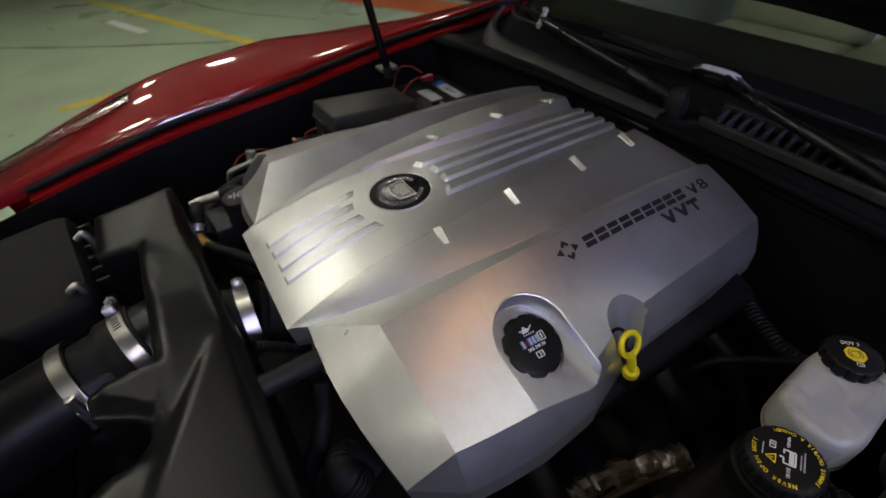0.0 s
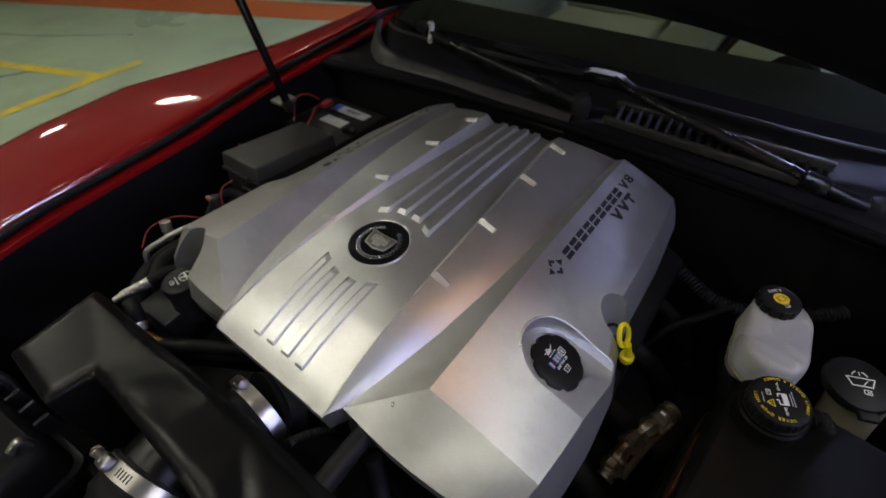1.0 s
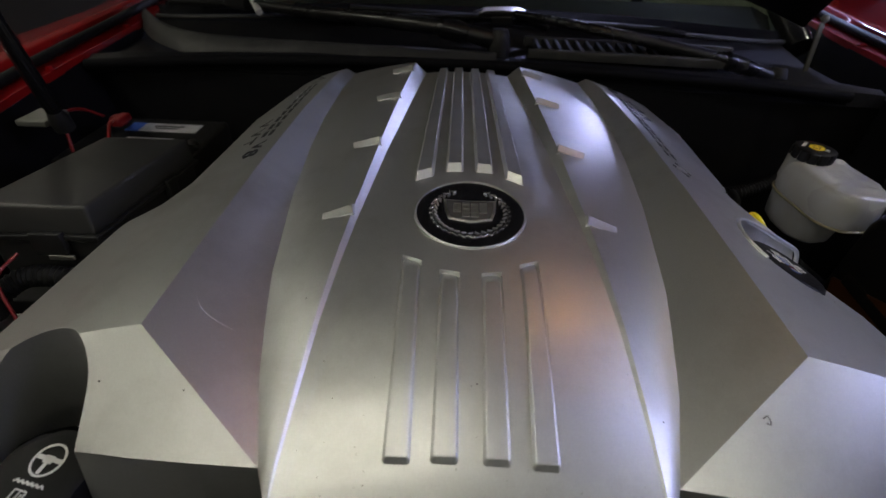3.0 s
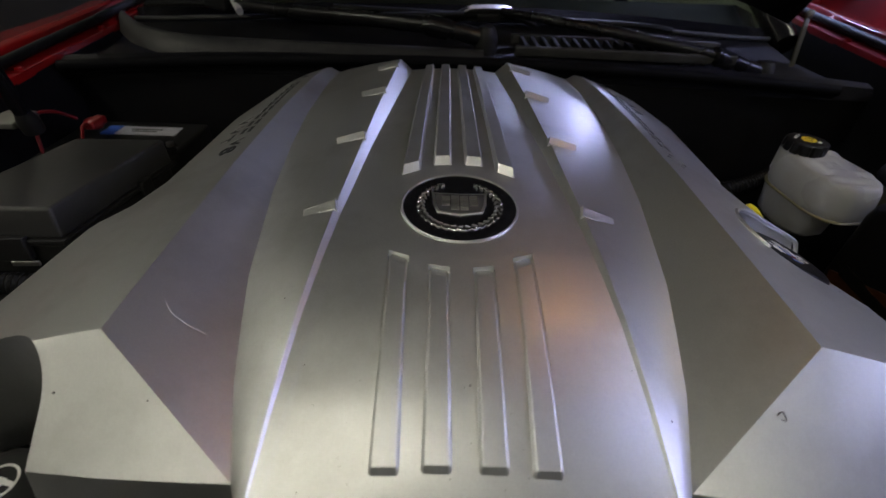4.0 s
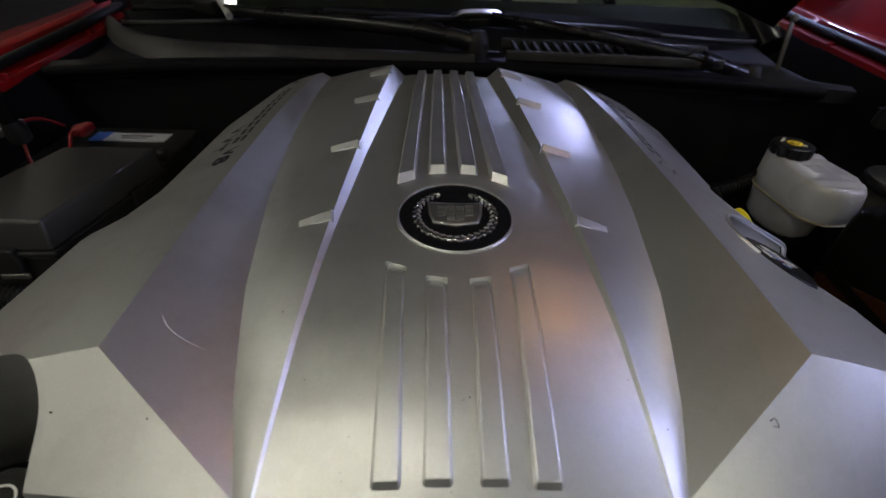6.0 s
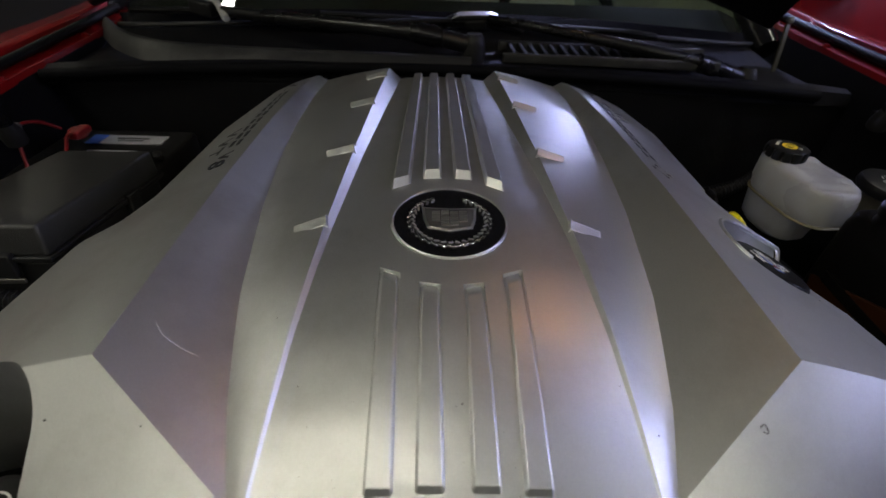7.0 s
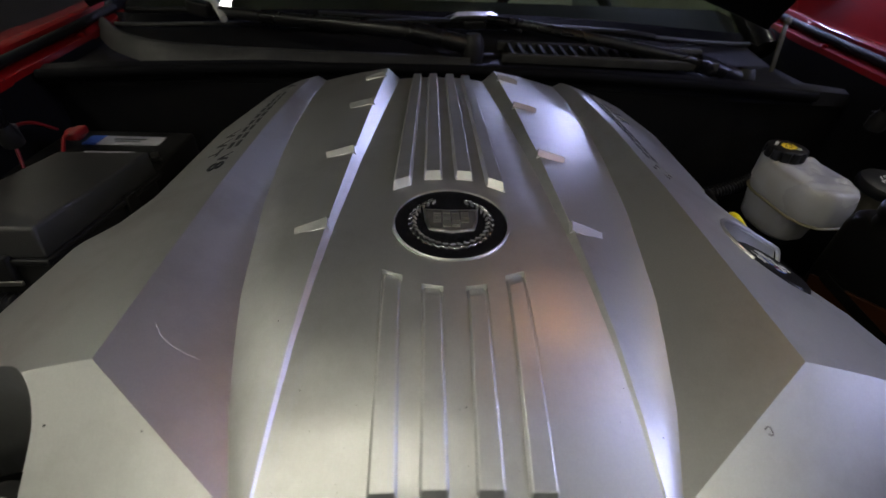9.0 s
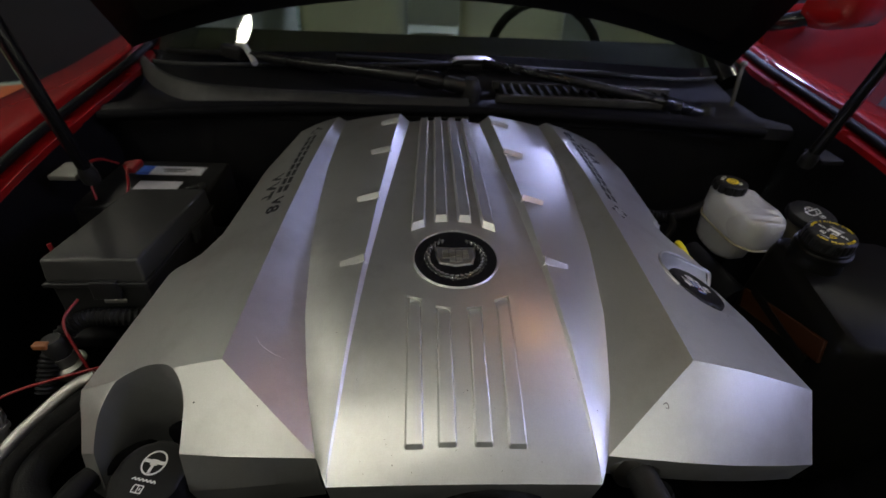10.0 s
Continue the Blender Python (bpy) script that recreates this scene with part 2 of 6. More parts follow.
def thick(bm, depth):
    """Give a sheet a thickness downwards."""
    bmesh.ops.recalc_face_normals(bm, faces=bm.faces)
    if sum(f.normal.z for f in bm.faces) < 0:
        bmesh.ops.reverse_faces(bm, faces=bm.faces)
    bmesh.ops.solidify(bm, geom=list(bm.faces), thickness=depth)
    return bm


def prism(outline, z0, z1, bm=None):
    """An upright solid over a flat outline of (x, y) pairs."""
    bm = bm or bmesh.new()
    a = [bm.verts.new((x, y, z0)) for x, y in outline]
    b = [bm.verts.new((x, y, z1)) for x, y in outline]
    n = len(outline)
    for i in range(n):
        bm.faces.new((a[i], a[(i + 1) % n], b[(i + 1) % n], b[i]))
    bm.faces.new(a)
    bm.faces.new(b)
    return bm


def rounded(w, d, r, n=6, cx=0.0, cy=0.0):
    out = []
    for sx, sy, a0 in ((1, 1, 0), (-1, 1, 90), (-1, -1, 180), (1, -1, 270)):
        for i in range(n + 1):
            a = radians(a0 + 90 * i / n)
            out.append((cx + sx * (w / 2 - r) + r * math.cos(a), cy + sy * (d / 2 - r) + r * math.sin(a)))
    return out


def lerp_table(table, y):
    """Values of a table of rows (y, ...) at y, in between by straight lines."""
    ys = [row[0] for row in table]
    return [float(np.interp(y, ys, [row[k] for row in table])) for k in range(1, len(table[0]))]


def axis_pose(at, axis, spin=0.0):
    """A pose at a place whose z points along axis."""
    q = Vector(axis).to_track_quat("Z", "Y")
    return Matrix.Translation(at) @ q.to_matrix().to_4x4() @ pose(0, 0, 0, 0, 0, spin)


def ink(text, size, material, parent, m, name="lettering", thickness=0.0003, align="CENTER", bold=0.0):
    cu = bpy.data.curves.new(name, "FONT")
    cu.body, cu.size, cu.extrude, cu.offset, cu.align_x, cu.align_y = text, size, thickness, bold, align, "CENTER"
    tmp = bpy.data.objects.new(name, cu)
    me = bpy.data.meshes.new_from_object(tmp)
    bpy.data.objects.remove(tmp)
    bpy.data.curves.remove(cu)
    me.materials.clear()
    me.materials.append(material)
    ob = new(name, me)
    ob.parent = parent
    return place(ob, m)


def cut(ob, cutters):
    """Cut solids, given as bmeshes, out of ob's mesh for good."""
    for bm in cutters:
        bmesh.ops.recalc_face_normals(bm, faces=bm.faces)
        me = bpy.data.meshes.new("cutter")
        bm.to_mesh(me)
        bm.free()
        tool = new("cutter", me)
        md = ob.modifiers.new("cut", "BOOLEAN")
        md.operation, md.object, md.solver = "DIFFERENCE", tool, "EXACT"
        bpy.context.view_layer.update()
        made = bpy.data.meshes.new_from_object(ob.evaluated_get(bpy.context.evaluated_depsgraph_get()))
        ob.modifiers.clear()
        ob.data = made
        bpy.data.objects.remove(tool)
    return ob


# ---- setting: garage ----
def slab(name, x0, x1, y0, y1, z0, z1, material, label, category=""):
    ob = part(name, box(x1 - x0, y1 - y0, z1 - z0, ((x0 + x1) / 2, (y0 + y1) / 2, (z0 + z1) / 2)), material, None, label, smooth=0, kind="structure")
    return tagged(ob, category=category)


X0, X1, Y0, Y1, TOP = -13.0, 9.0, -9.0, 12.0, 3.1
slab("floor", X0, X1, Y0, Y1, -0.2, 0.0, CONCRETE, "worn green painted concrete garage floor", "floor")
# added out of view: a dark slab that dims the red paint's reflections
slab("floor_lane", 1.15, X1, Y0, Y1, 0.0, 0.004, DIMFLOOR, "unseen dark floor slab added to dim reflections in the red paint", "floor")
slab("ceiling", X0, X1, Y0, Y1, TOP, TOP + 0.2, CEIL, "concrete garage ceiling coloured near black to dim its reflections", "ceiling")
slab("wall_west", X0 - 0.2, X0, Y0, Y1, 0, TOP, WALL, "pale painted garage wall", "wall")
# out of view, dark so that it adds little to the reflections
slab("wall_east", X1, X1 + 0.2, Y0, Y1, 0, TOP, SHADEWALL, "unseen garage wall kept dark to calm reflections", "wall")
slab("wall_south", X0, X1, Y0 - 0.2, Y0, 0, TOP, WALL, "pale painted garage wall", "wall")
slab("wall_north", X0, X1, Y1, Y1 + 0.2, 0, TOP, WALL, "pale painted garage wall", "wall")


def stripe(name, a, b, width, material, label, z=0.004):
    a, b = Vector((*a, 0)), Vector((*b, 0))
    d = (b - a).normalized()
    s = Vector((-d.y, d.x, 0)) * width / 2
    bm = bmesh.new()
    bm.faces.new([bm.verts.new(p) for p in (a - s, b - s, b + s, a + s)])
    for v in bm.verts:
        v.co.z = z
    return part(name, bm, material, None, label, smooth=0, kind="structure")


stripe("trim_line", (-3.36, -0.9), (-3.56, 1.0), 0.09, LINE, "worn yellow parking line painted on the floor")
stripe("trim_line", (-3.55, 0.68), (-7.6, -0.86), 0.09, LINE, "worn yellow parking line painted on the floor", 0.005)
stripe("trim_dash", (-4.95, -0.20), (-5.7, -0.48), 0.10, WHITEDASH, "short white dash on the floor")
stripe("trim_walkway", (-9.5, -0.08), (-1.5, 3.32), 0.46, ORANGE, "worn orange walkway painted on the floor")


def crack(points, width, seed):
    """A dark uneven crack in the floor paint."""
    rnd = random.Random(seed)
    pts = smooth_line([(x, y, 0.003) for x, y in points], 10)
    rows = []
    for i, p in enumerate(pts):
        d = (pts[min(i + 1, len(pts) - 1)] - pts[max(0, i - 1)]).normalized()
        s = Vector((-d.y, d.x, 0))
        j = s * rnd.uniform(-0.012, 0.012)
        w = width * rnd.uniform(0.4, 1.0)
        rows.append([p + j - s * w, p + j + s * w])
    return part("trim_crack", loft(rows), CRACK, None, "dark crack in the floor paint", smooth=0, kind="structure")


CRACK = mat("crack_dirt", (0.12, 0.105, 0.08), 0.6, 0, 0.3, 20)
crack([(-5.9, -2.0), (-5.4, -1.4), (-4.85, -0.72), (-4.3, 0.06), (-4.0, 0.55)], 0.022, 3)
crack([(-7.4, -0.4), (-6.3, 0.2), (-5.2, 0.62), (-4.2, 1.25)], 0.014, 5)


# a black sheet added to stand for the darkness past the walkway
def dark_backdrop():
    a, b = Vector((-12.5, -1.0, 0)), Vector((-1.45, 3.72, 0))
    d = (b - a).normalized()
    m = Matrix.Translation((a + b) / 2 + Vector((-d.y, d.x, 0)) * 0.06) @ pose(0, 0, TOP / 2, 0, 0, math.degrees(math.atan2(d.y, d.x)))
    wall = part("wall_partition", box((b - a).length, 0.16, TOP), SHADEWALL, None, "added black backdrop for the darkness beyond the walkway", smooth=0, kind="structure")
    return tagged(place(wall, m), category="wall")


dark_backdrop()


# ---- garage lamps ----
def garage_lamp(x, y, lens, r=0.11):
    top = empty("garage_lamp", (x, y, TOP), "round white ceiling lamp with a glowing flat lens", "lamp", "garage ceiling lamps")
    part("housing", lathe([(r * 0.6, 0), (r * 1.15, -0.01), (r * 1.2, -0.06), (r * 1.05, -0.065), (r * 1.02, -0.05)], 24), WALL, top)
    part("lens", lathe([(r, -0.052), (r * 0.98, -0.058), (0.001, -0.062)], 24), lens, top)
    return top


for lx, ly, lens, size in LAMPS:
    garage_lamp(lx, ly, {"w": LENS, "c": COOL}[lens], size)


def wall_lamp(x, z, r):
    """A round flood lamp on the far wall, facing along the bays."""
    ob = empty("wall_lamp", (x, Y1, z), "round cool white flood lamp on the far garage wall", "lamp", "wall flood lamps")
    m = pose(x, Y1, z, -90)
    place(part("housing", lathe([(r * 0.6, 0), (r * 1.15, -0.01), (r * 1.2, -0.06), (r * 1.05, -0.065), (r * 1.02, -0.05)], 24), WALL, ob), m)
    place(part("lens", lathe([(r, -0.052), (r * 0.98, -0.058), (0.001, -0.062)], 24), COOL, ob), m)
    return ob


wall_lamp(2.5, 2.80, 0.13)
wall_lamp(5.7, 2.70, 0.32)


# ---- car body ----
# the inner edge of the fender: y, distance from the centre, height
RAIL = [(-0.62, 0.58, 0.745), (-0.45, 0.60, 0.775), (-0.25, 0.61, 0.806), (0.02, 0.614, 0.828), (0.27, 0.640, 0.852), (0.41, 0.650, 0.860), (0.7, 0.680, 0.868), (0.95, 0.73, 0.872)]


# how far the cover sits off the middle of the car, and the swell of the fenders along y
OFFSET = 0.085
SWELL = [(-0.62, 0.01), (-0.35, 0.045), (-0.15, 0.055), (0.05, 0.045), (0.22, 0.0), (0.45, -0.05), (0.70, -0.065), (0.95, -0.06)]


def fender(side):
    """A front fender: the inner gutter, the crowned top and the flank."""
    ob = empty("fender", (side * 0.7, 0.0, 0.6), "glossy red painted front fender with a folded inner gutter", "car fender", "front fenders")
    out = OFFSET if side > 0 else 0.0
    rows = []
    ys = np.linspace(-0.62, 0.95, 34)
    for y in ys:
        rail, zr = lerp_table(RAIL, y)
        rail, zr = rail + out, zr + 0.25 * out
        xo, = lerp_table([(-0.62, 0.76), (-0.45, 0.83), (-0.25, 0.885), (0.0, 0.91), (0.4, 0.92), (0.95, 0.92)], y)
        xo += out
        # the top swells over the wheel arch and slopes outwards behind it
        swell, = lerp_table(SWELL, y)
        # (share of the way out, drop)
        prof = [(0.0, -0.028), (0.0, -0.004), (0.02, 0.0), (0.10, 0.002), (0.20, 0.004), (0.30, 0.0055), (0.40, 0.005), (0.50, 0.003), (0.60, 0.0), (0.70, -0.007), (0.80, -0.020), (0.88, -0.042), (0.94, -0.075), (0.98, -0.125), (1.0, -0.2), (1.0, -0.32), (0.97, -0.55)]
        rows.append([(side * (rail + (xo - rail) * k), y, zr + dz + swell * min(1.0, k) * (1 if dz > -0.15 else 0.4)) for k, dz in prof])
    world_part("panel", thick(loft(rows), 0.0015), RED, ob, "glossy red painted panel", smooth=60)
    lip = []
    for y in ys[2:]:
        rail, zr = lerp_table(RAIL, y)
        lip.append((rail + out, y, zr + 0.25 * out))
    flange = [[(side * (r - k), y, z + d) for k, d in ((0.0, -0.026), (0.012, -0.027), (0.025, -0.029), (0.026, -0.040))] for r, y, z in lip]
    world_part("gutter", thick(loft(flange), 0.0012), RED, ob, "red painted inner flange", smooth=30)
    seal = tube([(side * (r - 0.007), y, z - 0.016) for r, y, z in lip[::3]], 0.0075, 10, 4)
    world_part("weather_strip", seal, RUBBER, ob, "black rubber edge strip")
    for k in (4, 9, 14, 19, 24):
        r, y, z = lip[k]
        world_part("bolt", lathe([(0.009, 0), (0.009, 0.002), (0.0055, 0.002), (0.0055, 0.006), (0.001, 0.0065)], 6, m=pose(side * (r - 0.020), y, z - 0.029)), RED, ob)
    return ob


fender(-1)
fender(1)


def headlight(side):
    ob = empty("headlight", (side * 0.62, -0.47, 0.66), "clear moulded headlight beside the red fender", "headlight", "headlights")
    rows = []
    for t in np.linspace(0, 1, 9):
        y = -0.66 + 0.36 * t
        w = 0.10 + 0.03 * t
        xc = 0.60 + 0.17 * t
        zc = 0.772 + 0.052 * t
        rows.append([(side * (xc + w * (k - 0.5)), y + 0.03 * k, zc + 0.022 * math.sin(math.pi * k) - 0.035 * k) for k in np.linspace(0, 1, 8)])
    world_part("lens", thick(loft(rows), 0.003), LAMPGLASS, ob, "clear plastic lens")
    world_part("reflector", lathe([(0.03, -0.03), (0.045, 0.0), (0.05, 0.03), (0.048, 0.03), (0.04, 0.0), (0.02, -0.028)], 24, m=axis_pose((side * 0.64, -0.5, 0.685), (side * 0.3, -1, 0.3))), CHROME, ob, "chromed bowl")
    return ob


headlight(-1)
headlight(1)


def hood():
    ob = empty("hood", (0, 0.7, 0.95), "raised red car hood with a black underside liner", "car hood")
    ang = radians(HOOD_ANGLE)

    def sheet(inset, off):
        rows = []
        for t in np.linspace(0, 1, 12):
            half = (0.70 - 0.10 * t ** 2) - inset
            row = []
            for k in np.linspace(-1, 1, 17):
                x = half * k
                crown = -0.26 * x * x * (1 - 0.5 * t) + 0.03 * math.sin(math.pi * t) - (0.04 * t ** 3)
                s = inset + t * (1.12 - 2 * inset) - 0.16 * k * k * t
                row.append((x, 0.70 - s * math.cos(ang) - (crown - off) * math.sin(ang) * 0.4, 1.0 + s * math.sin(ang) + crown - off))
            rows.append(row)
        return rows
    world_part("skin", thick(loft(sheet(0, 0.0)), 0.0015), RED, ob, "glossy red painted outer skin", smooth=60)
    world_part("frame", thick(loft(sheet(0.01, 0.012)), 0.010), BAY, ob, "black painted inner frame", smooth=60)
    world_part("liner", thick(loft(sheet(0.09, 0.03)), 0.014), LINER, ob, "black fibre liner", smooth=60)
    lx, ly, lz = UNDERHOOD
    m = look((lx, ly, lz), (lx, ly - 0.3, lz - 0.4)) 
    lamp = world_part("lamp_base", box(0.07, 0.045, 0.02, bevel=0.004), BLACK, ob, "small black lamp base")
    place(lamp, m)
    lens = part("lamp_lens", box(0.028, 0.022, 0.012, (0, 0, -0.014), bevel=0.003), BULB, lamp, "small warm glowing lens")
    return ob


HOOD = hood()


def driver_door():
    ob = empty("driver_door", (0.92, 1.0, 0.35), "open red car door with a red wing mirror", "car door")
    m = pose(0.93, 0.985, 0.0, 0, 0, 26)
    rows = []
    for z, out in ((0.32, -0.03), (0.5, 0.0), (0.7, 0.014), (0.80, 0.010), (0.87, -0.004), (0.925, -0.028), (0.945, -0.06)):
        rows.append([m @ Vector((x, -out - 0.02 * math.sin(math.pi * x), z + 0.03 * x)) for x in np.linspace(0, 1.05, 9)])
    world_part("skin", thick(loft(rows), 0.02), RED, ob, "glossy red outer skin", smooth=50)
    world_part("trim", box(0.95, 0.04, 0.5, (0, 0, 0), bevel=0.015), LEATHER, ob, "pale inner trim")
    place(ob.children[-1], m @ pose(0.52, 0.09, 0.64))
    c = m @ pose(0.155, -0.09, 0.99, 4, 0, -4)
    rows = []
    for k in np.linspace(0, 1, 9):
        f = 0.35 + 0.65 * math.sin(math.pi * (0.5 * k)) ** 0.6
        rows.append([c @ Vector((x * f, -0.08 + 0.12 * k, z * f - 0.01 * (1 - k))) for x, z in rounded(0.25, 0.16, 0.06, 5)])
    mirror = world_part("mirror_housing", loft(rows, closed=True), RED, ob, "rounded glossy red wing mirror housing", smooth=60)
    place(part("mirror_arm", tube([m @ Vector(p) for p in ((0.02, 0.05, 0.905), (0.04, -0.02, 0.925), (0.09, -0.06, 0.945))], 0.022, 12), GLOSSBLACK, mirror, "black mirror arm"), Matrix())
    return ob


driver_door()


DULLGREY = mat("dull_grey_metal", (0.16, 0.16, 0.145), 0.5, 0.5, 0.2, 60)


def strut(side):
    base, top = Vector((-0.537, 0.256, 0.80)), Vector((-0.47, 0.085, 1.60))
    if side > 0:
        base, top = Vector((0.605, 0.305, 0.83)), Vector((0.535, 0.10, 1.58))
    ob = empty("hood_strut", base, "black gas strut holding up the raised hood", "gas strut", "hood struts")
    d = (top - base).normalized()
    mid = base + d * 0.40
    world_part("cylinder", tube([base + d * 0.02, mid], 0.0092, 14), GLOSSBLACK, ob, "gloss black cylinder")
    world_part("rod", tube([mid, top], 0.0045, 10), BLACK, ob)
    world_part("socket", lathe([(0.004, -0.012), (0.012, -0.008), (0.013, 0.006), (0.008, 0.024), (0.004, 0.026)], 14, m=axis_pose(base, d)), BLACK, ob)
    world_part("bracket", box(0.040, 0.045, 0.008, base + Vector((side * 0.034, 0.012, 0.002)), bevel=0.002), DULLGREY if side < 0 else BAY, ob, "dull mounting bracket")
    return ob


strut(-1)
strut(1)


# ---- windscreen, cowl, cabin ----
def arc_y(x, y_mid, y_side, half=0.684):
    return y_mid + (y_side - y_mid) * (abs(x) / half) ** 4.5


def screen_point(x, s):
    """A point of the windscreen: x across, s metres up the slope."""
    y = arc_y(x, 0.625, 0.765) + s * 0.885
    z = 0.872 - 0.045 * (abs(x) / 0.684) ** 2.5 + s * 0.466 - 0.02 * (x / 0.684) ** 2 * s
    return (x, y, z)


def windscreen():
    ob = empty("windscreen", (0, 0.65, 0.86), "sloping greenish car windscreen glass", "windscreen")
    rows = [[screen_point(x * (1 - 0.16 * s), s) for x in np.linspace(-0.70, 0.70, 25)] for s in np.linspace(0, 0.78, 12)]
    pane = world_part("pane", thick(loft(rows), 0.004), GLASS, ob, "curved greenish glass", smooth=80)
    pane.visible_shadow = False
    edge = [[Vector(screen_point(x, s)) + Vector((0, 0, 0.0022)) for s in (-0.005, 0.035)] for x in np.linspace(-0.69, 0.69, 25)]
    world_part("border", thick(loft(edge), 0.001), GLOSSBLACK, ob, "black printed glass border", smooth=80)
    strip = [Vector(screen_point(x, -0.004)) + Vector((0, 0, 0.004)) for x in np.linspace(-0.69, 0.69, 23)]
    world_part("bottom_strip", tube(strip, 0.0042, 8, 2), DUST, ob, "thin grey rubber strip along the glass")
    for side in (-1, 1):
        pts = [Vector(screen_point(side * 0.70 * (1 - 0.16 * s), s)) + Vector((side * 0.02, -0.01, 0.004)) for s in (-0.02, 0.1, 0.3, 0.5, 0.78)]
        world_part("pillar", tube(pts, 0.028, 12), GLOSSBLACK, ob, "roof pillar")
    return ob


windscreen()


def cabin():
    rows = []
    for x in np.linspace(-0.68, 0.68, 15):
        rows.append([(x, arc_y(x, 0.64, 0.78), 0.850 - 0.04 * (x / 0.68) ** 2), (x, 0.80 + 0.05 * (x / 0.68) ** 2, 0.862), (x, 0.92, 0.868), (x, 0.955, 0.855), (x, 0.97, 0.60)])
    dash = part("dashboard", thick(loft(rows), 0.004), DASH, None, "matt black dashboard under the windscreen")
    tagged(dash, category="dashboard")
    floor_pan = part("cabin_floor", box(1.5, 2.6, 0.02, (0, 2.2, 0.42)), CABIN, None, "olive carpeted car cabin floor")
    tagged(floor_pan, category="car floor")
    for sx in (-0.36, 0.36):
        seat = empty("bucket_seat", (sx, 1.75, 0.43), "pale beige leather front seat in the car", "seat", "front seats")
        world_part("cushion", box(0.50, 0.55, 0.20, (sx, 1.65, 0.53), bevel=0.06), LEATHER, seat)
        b = box(0.48, 0.16, 0.62, bevel=0.055)
        place(part("backrest", b, LEATHER, seat), pose(sx, 1.98, 0.90, -16, 0, 0))
        place(part("headrest", box(0.26, 0.10, 0.18, bevel=0.04), LEATHER, seat), pose(sx, 2.11, 1.30, -10, 0, 0))
    console = part("centre_console", box(0.2, 0.9, 0.22, (0, 1.5, 0.55), bevel=0.03), CABIN, None, "olive centre console between the seats")
    tagged(console, category="console")
    for side in (-1, 1):
        d = part("side_trim", box(0.06, 1.5, 0.5, (side * 0.80, 1.75, 0.66), bevel=0.02), LEATHER, None, "pale trimmed inside of a car door")
        tagged(d, category="trim panel", group="side trims")
    wheel = empty("helm_wheel", (0.36, 1.25, 0.75), "dark leather steering wheel on its column", "wheel")
    ring = tube([(0.185 * math.cos(a), 0.185 * math.sin(a), 0) for a in np.linspace(0, 2 * math.pi, 25)], 0.015, 10, 1)
    place(part("rim", ring, DASH, wheel), pose(0.36, 1.20, 0.74, 62, 0, 0))
    place(part("hub", lathe([(0.07, -0.02), (0.075, 0.0), (0.06, 0.02), (0.001, 0.025)], 20), DASH, wheel), pose(0.36, 1.19, 0.73, 62, 0, 0))
    world_part("column", tube([(0.36, 1.20, 0.73), (0.36, 0.96, 0.70)], 0.03, 12), DASH, wheel)
    roof = part("car_roof", thick(loft([[(x, 1.32 + t * 1.3, 1.25 + 0.12 * math.sin(math.pi * (0.3 + 0.5 * t)) - 0.05 * (x / 0.6) ** 2) for x in np.linspace(-0.62, 0.62, 9)] for t in np.linspace(0, 1, 6)]), 0.02), RED, None, "red car roof panel")
    tagged(roof, category="car roof")
    back = part("rear_bulkhead", box(1.5, 0.05, 0.6, (0, 3.3, 0.72)), LEATHER, None, "pale rear seat back of the cabin")
    tagged(back, category="seat back")


cabin()


GRILLE = mat("matt_grille", (0.016, 0.016, 0.017), 0.8, 0, 0.3, 60, 0.2, 400, spec=0.1)


